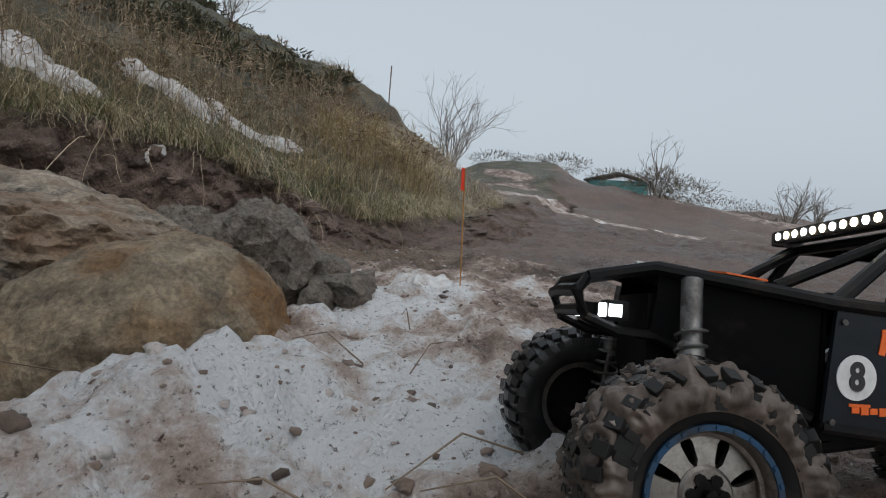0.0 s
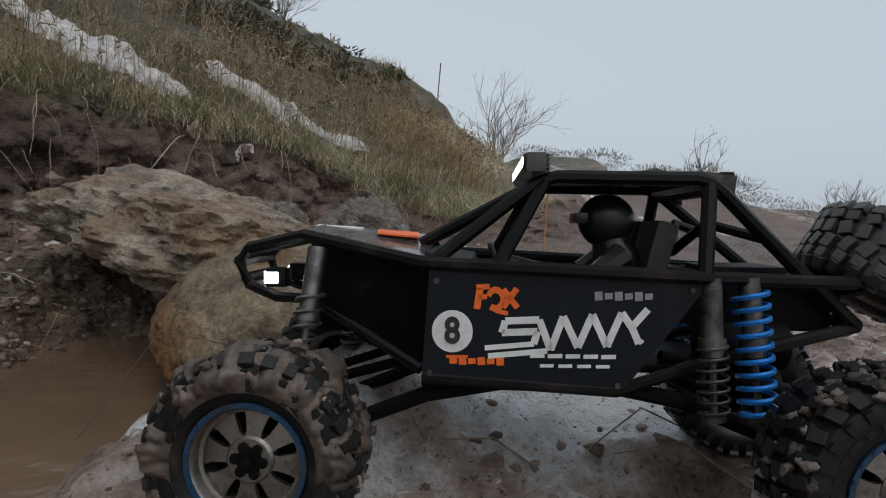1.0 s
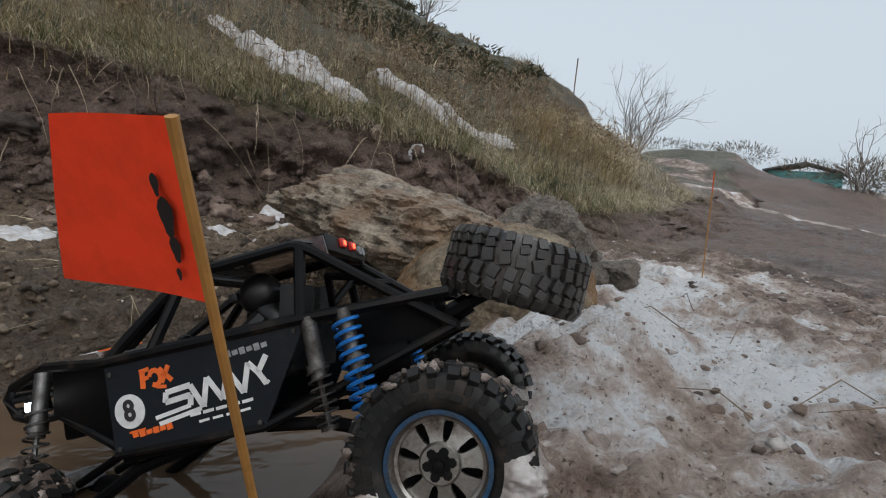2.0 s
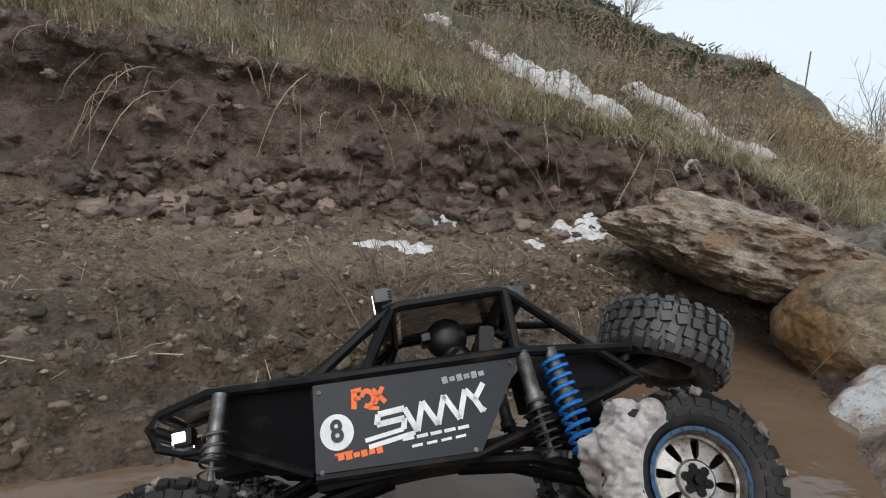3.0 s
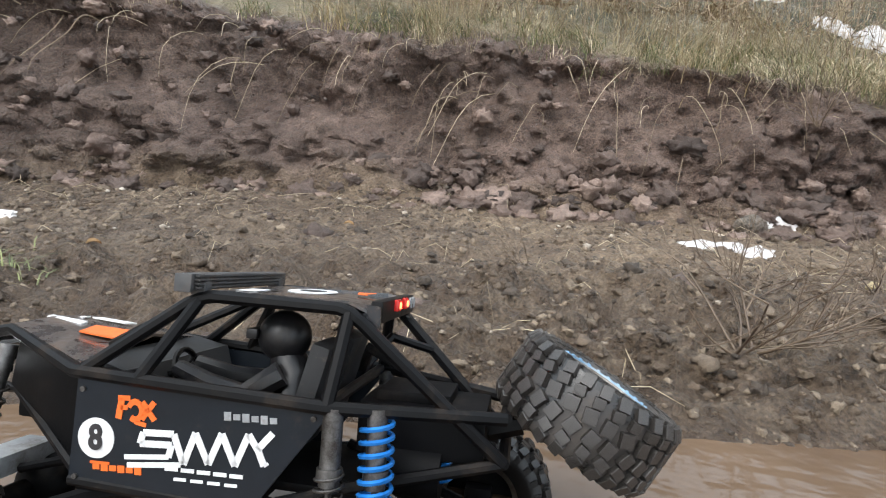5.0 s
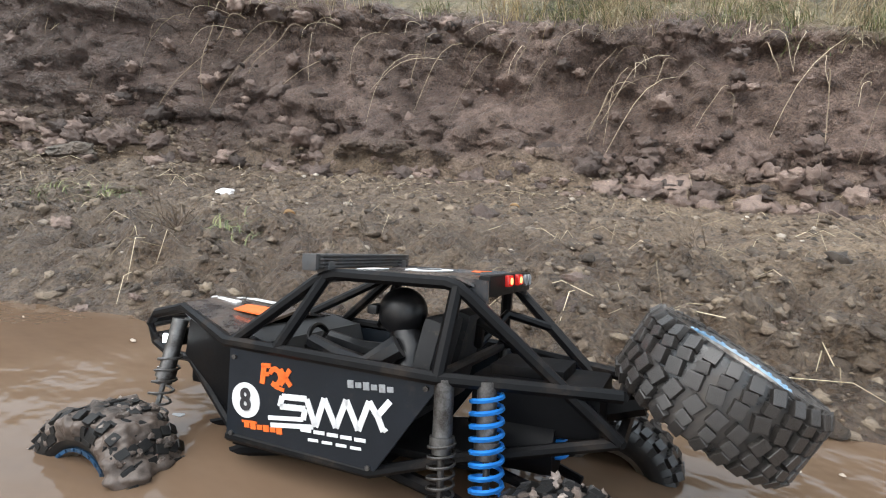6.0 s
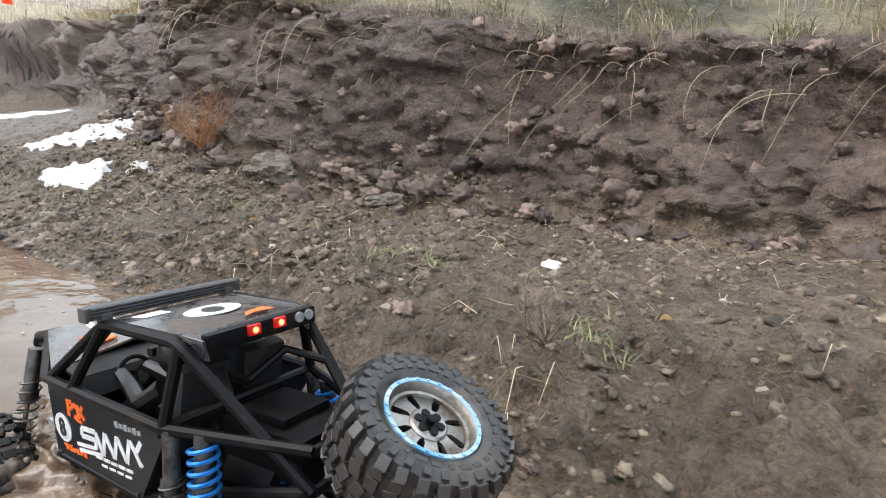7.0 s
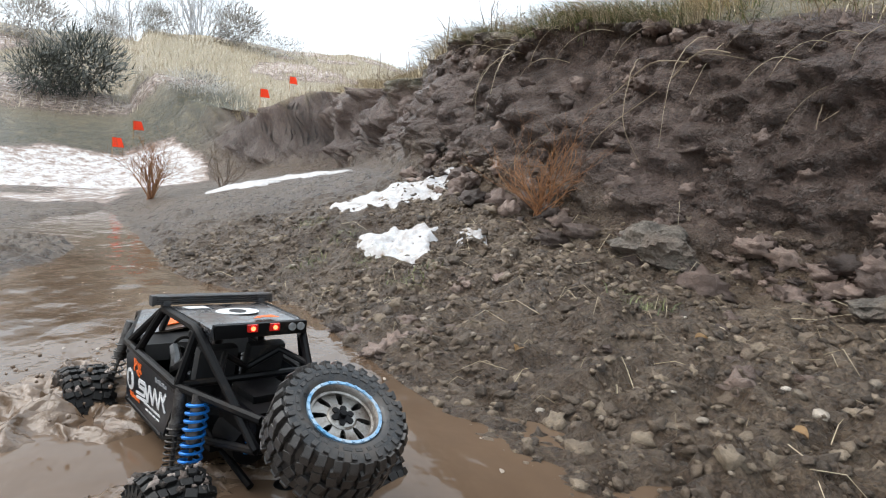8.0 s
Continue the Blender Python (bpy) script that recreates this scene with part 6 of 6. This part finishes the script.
for s in (1, -1):
    shock((0.15, 0.052 * s, 0.183), (0.158, 0.071 * s, 0.092), STEEL, 0.0086, 7, 0.0011, 0.3)
    shock((-0.088, 0.066 * s, 0.168), (-0.09, 0.072 * s, 0.086), STEEL, 0.0084, 7, 0.0009, 0.45)
    shock((-0.113, 0.058 * s, 0.168), (-0.118, 0.066 * s, 0.084), BLUE, 0.0098, 10, 0.0016, 0.08)
for fx in (1, -1):
    bm = bmesh.new()
    add_tube(bm, [(0.17 * fx, -0.082, 0.063), (0.17 * fx, 0.082, 0.063)], 0.0095, 14)
    bmesh.ops.create_uvsphere(bm, u_segments=16, v_segments=10, radius=0.021, matrix=Matrix.Translation((0.167 * fx, -0.012, 0.066)) @ Matrix.Diagonal((1.15, 1, 1, 1)))
    for s in (1, -1):
        add_box(bm, 0.17 * fx, 0.073 * s, 0.066, 0.022, 0.014, 0.028, 0.003)
    ax = part("axle", bm, UNDER_SHADE, car, "black axle with round differential housing")
    for s in (1, -1):
        bm = bmesh.new()
        add_tube(bm, [(0.162 * fx, 0.045 * s, 0.056), (0.08 * fx, 0.05 * s, 0.09), (0.03 * fx, 0.045 * s, 0.098)], 0.0052, 8)
        part("link", bm, UNDER_SHADE, car)
        bm = bmesh.new()
        add_tube(bm, [(0.16 * fx, 0.022 * s, 0.087), (0.07 * fx, 0.034 * s, 0.115)], 0.0036, 8)
        part("link", bm, UNDER_SHADE, car)
bm = bmesh.new()
add_box(bm, 0.178, 0.01, 0.09, 0.026, 0.05, 0.016, 0.003)
part("steering_servo", bm, GREY_PLASTIC, car, "grey steering servo")
bm = bmesh.new()
helix(bm, (-0.15, 0.02, 0.135), (-0.152, 0.022, 0.115), 0.005, 4, 0.0014)
part("hose", bm, BLUE, car, "coiled blue hose")

# wheels, spare wheel
wheels = []
for fx in (1, -1):
    for s in (1, -1):
        w = make_wheel(car, "wheel", "wheel with knobbly black tyre and silver rim", MUDDY_RUBBER if s > 0 else RUBBER, 5 + fx + 3 * s, s)
        wheels.append((w, fx, s))
spare = make_wheel(car, "spare_wheel", "wet spare wheel with a scratched silver rim", SPARE_RUBBER, 21, 1)
spare.matrix_local = pose(-0.243, -0.012, 0.166, 60, 0, 90)
bm = bmesh.new()
add_tube(bm, [(-0.19, -0.01, 0.15), (-0.236, -0.012, 0.16)], 0.006, 8)
add_tube(bm, [(-0.16, -0.01, 0.14), (-0.2, -0.01, 0.152)], 0.009, 8)
part("spare_mount", bm, BLACK, car)


def crust(a0, a1, thick, seed, cut, grain=55):
    """Dirt or snow caked on a tyre: a shell over tread and outer shoulder, thick in lumps, gone below the rubber between."""
    prof = [(0.040, 0.0262), (0.046, 0.0275), (0.051, 0.0272), (0.055, 0.0255), (0.0575, 0.022), (0.0588, 0.016), (0.0592, 0.008), (0.0592, 0.0), (0.0592, -0.008), (0.0588, -0.016), (0.0575, -0.022), (0.054, -0.0255)]
    fine = []
    for p, q in zip(prof, prof[1:]):
        fine += [(p[0] + (q[0] - p[0]) * k / 3, p[1] + (q[1] - p[1]) * k / 3) for k in range(3)]
    fine.append(prof[-1])
    n, m = 220, len(fine)
    bm = bmesh.new()
    off = Vector((seed * 5.1, seed * 2.3, seed))
    grid = []
    for i in range(n + 1):
        a = radians(a0 + (a1 - a0) * i / n)
        end = min(1, 12 * min(i, n - i) / n) if a1 - a0 < 359 else 1
        row = []
        for j, (r, y) in enumerate(fine):
            p = Vector((r * math.cos(a), y, r * math.sin(a)))
            f = noise.fractal(p * grain + off, 0.9, 2.0, 3)
            g = 0.2 * noise.noise(p * 330 + off)
            t = thick * (f + g + 0.45 - cut) * end * min(1, 0.25 + j / 4, 0.25 + (m - 1 - j) / 4) - 0.0016 * (1 - end)
            out = Vector((math.cos(a), 0, math.sin(a))) * min(1, max(0, (r - 0.046) / 0.01)) + Vector((0, 1 if y > 0 else -1, 0)) * min(1, max(0, (abs(y) - 0.014) / 0.01))
            row.append(bm.verts.new(p + out.normalized() * max(t, -0.004)))
        grid.append(row)
    for r0, r1 in zip(grid, grid[1:]):
        for k in range(m - 1):
            bm.faces.new((r0[k], r0[k + 1], r1[k + 1], r1[k]))
    bmesh.ops.recalc_face_normals(bm, faces=bm.faces[:])
    return bm


for w, fx, s in wheels:
    if s < 0:
        continue
    soup = Soup()
    for _k in range(200):
        a, y_ = rg.uniform(0, 6.283), rg.uniform(-0.025, 0.027)
        r_ = 0.0588 - 0.012 * max(0, (abs(y_) - 0.02) / 0.007) * rg.random()
        d_ = 0.001 + 0.003 * rg.random() ** 2.2
        clod(soup, (r_ * math.cos(a), y_, r_ * math.sin(a)), d_, 1 if d_ > 0.0018 else 0, 1.0)
    mud = soup.build("mud_crust", CLUMP, "brown mud and grit stuck between the lugs", "", "stuff")
    mud.parent = w
    if fx > 0:
        part("ice_crust", crust(-60, 205, 0.0062, 5, 0.44, 70), CAKED, w, "brown frozen slush caked on the tyre", True, 180)
    if fx < 0:
        part("snow_crust", crust(0, 170, 0.0095, 9, -0.1), CLEAN_SNOW, w, "white snow packed on the tyre", True, 180)


# ---- what moves ----
CAR = [
    (0.0, 1.316, 0.004, 0.066, 10.3, -2.1, 139.9), (0.3, 1.261, 0.064, 0.085, 5.4, -0.2, 141.0), (0.6, 1.148, 0.119, 0.087, 6.0, 2.4, 138.6),
    (1.0, 1.025, 0.215, 0.086, 1.8, 4.2, 135.6), (1.2, 0.967, 0.235, 0.085, 3.6, 6.2, 134.8), (2.3, 0.475, 0.372, -0.036, 16.0, 23.5, 153.7),
    (2.5, 0.388, 0.363, -0.038, 19.1, 17.4, 159.3), (3.0, 0.138, 0.327, -0.009, 34.4, 13.1, 175.8), (3.5, -0.064, 0.285, -0.02, 33.4, 6.2, 179.2),
    (4.0, -0.163, 0.304, -0.007, 33.5, -3.9, 173.9), (4.2, -0.211, 0.292, -0.004, 31.9, -7.6, 176.2), (5.3, -0.336, 0.29, -0.07, 7.8, 5.6, 185.9),
    (5.5, -0.33, 0.287, -0.076, 8.4, 6.1, 186.8), (6.0, -0.335, 0.285, -0.085, 9.2, 5.4, 187.6), (6.5, -0.584, 0.198, -0.083, 4.4, 7.1, 195.0),
    (7.0, -0.943, 0.117, -0.062, -1.0, 4.7, 201.4), (7.5, -1.361, -0.035, -0.073, 2.9, 3.9, 204.6), (8.0, -1.93, -0.25, -0.084, 2.1, 0.2, 207.9),
]


def motions():
    walk(car, [(t, pose(*p)) for t, *p in CAR])
    # wheels roll by the way the car has gone
    times = [k / 10 for k in range(81)]
    xs, ys = np.interp(times, [r[0] for r in CAR], [r[1] for r in CAR]), np.interp(times, [r[0] for r in CAR], [r[2] for r in CAR])
    way = np.r_[0, np.cumsum(np.hypot(np.diff(xs), np.diff(ys)))]
    droop = {(1, 1): [(0, 0.076), (0.6, 0.076), (1.2, 0.066), (3.5, 0.06), (4.0, 0.044), (4.2, 0.046), (5.3, 0.062), (8, 0.062)],
             (1, -1): [(0, 0.088), (0.6, 0.08), (1.2, 0.068), (3.5, 0.075), (4.2, 0.072), (5.3, 0.064), (8, 0.062)],
             (-1, 1): [(0, 0.065), (1.2, 0.065), (2.3, 0.051), (3.0, 0.052), (3.5, 0.066), (5.3, 0.066), (8, 0.062)],
             (-1, -1): [(0, 0.065), (1.2, 0.066), (3.0, 0.075), (5.3, 0.064), (8, 0.062)]}
    for w, fx, s in wheels:
        zs = np.interp(times, *zip(*droop[fx, s]))
        turn = np.degrees(way / 0.059)
        if (fx, s) == (-1, 1):
            # this one slips: it turns slower than the car goes while it climbs out of the snow
            turn = np.interp(times, [0, 1.0, 1.2, 2.5, 3.0, 3.5, 4.2, 5.3, 6.0, 6.5, 8.0], [-900, -540, -480, 0, 90, 318, 395, 530, 540, 900, 1980])
        rows = []
        for t, d, z in zip(times, turn, zs):
            rows.append((t, pose(0.17 * fx, 0.096 * s, z) @ pose(0, 0, 0, 0, d, 0)))
        walk(w, rows)

    # churned water keeps to a front wheel and to the tail once the car drives off
    for ob, dx, dy, t0 in ((splash, 0.17, 0.1, 6.15), (wake, -0.16, 0.1, 6.2)):
        rows = []
        for t, x, y in zip(times, xs, ys):
            a = radians(float(np.interp(t, [r[0] for r in CAR], [r[6] for r in CAR])))
            px, py = x + dx * math.cos(a) - dy * math.sin(a), y + dx * math.sin(a) + dy * math.cos(a)
            rows.append((t, pose(px, py, -0.1 + 0.1 * float(smooth(t0, t0 + 0.4, np.array(t))), 0, 0, 40 * t)))
        walk(ob, rows)


motions()
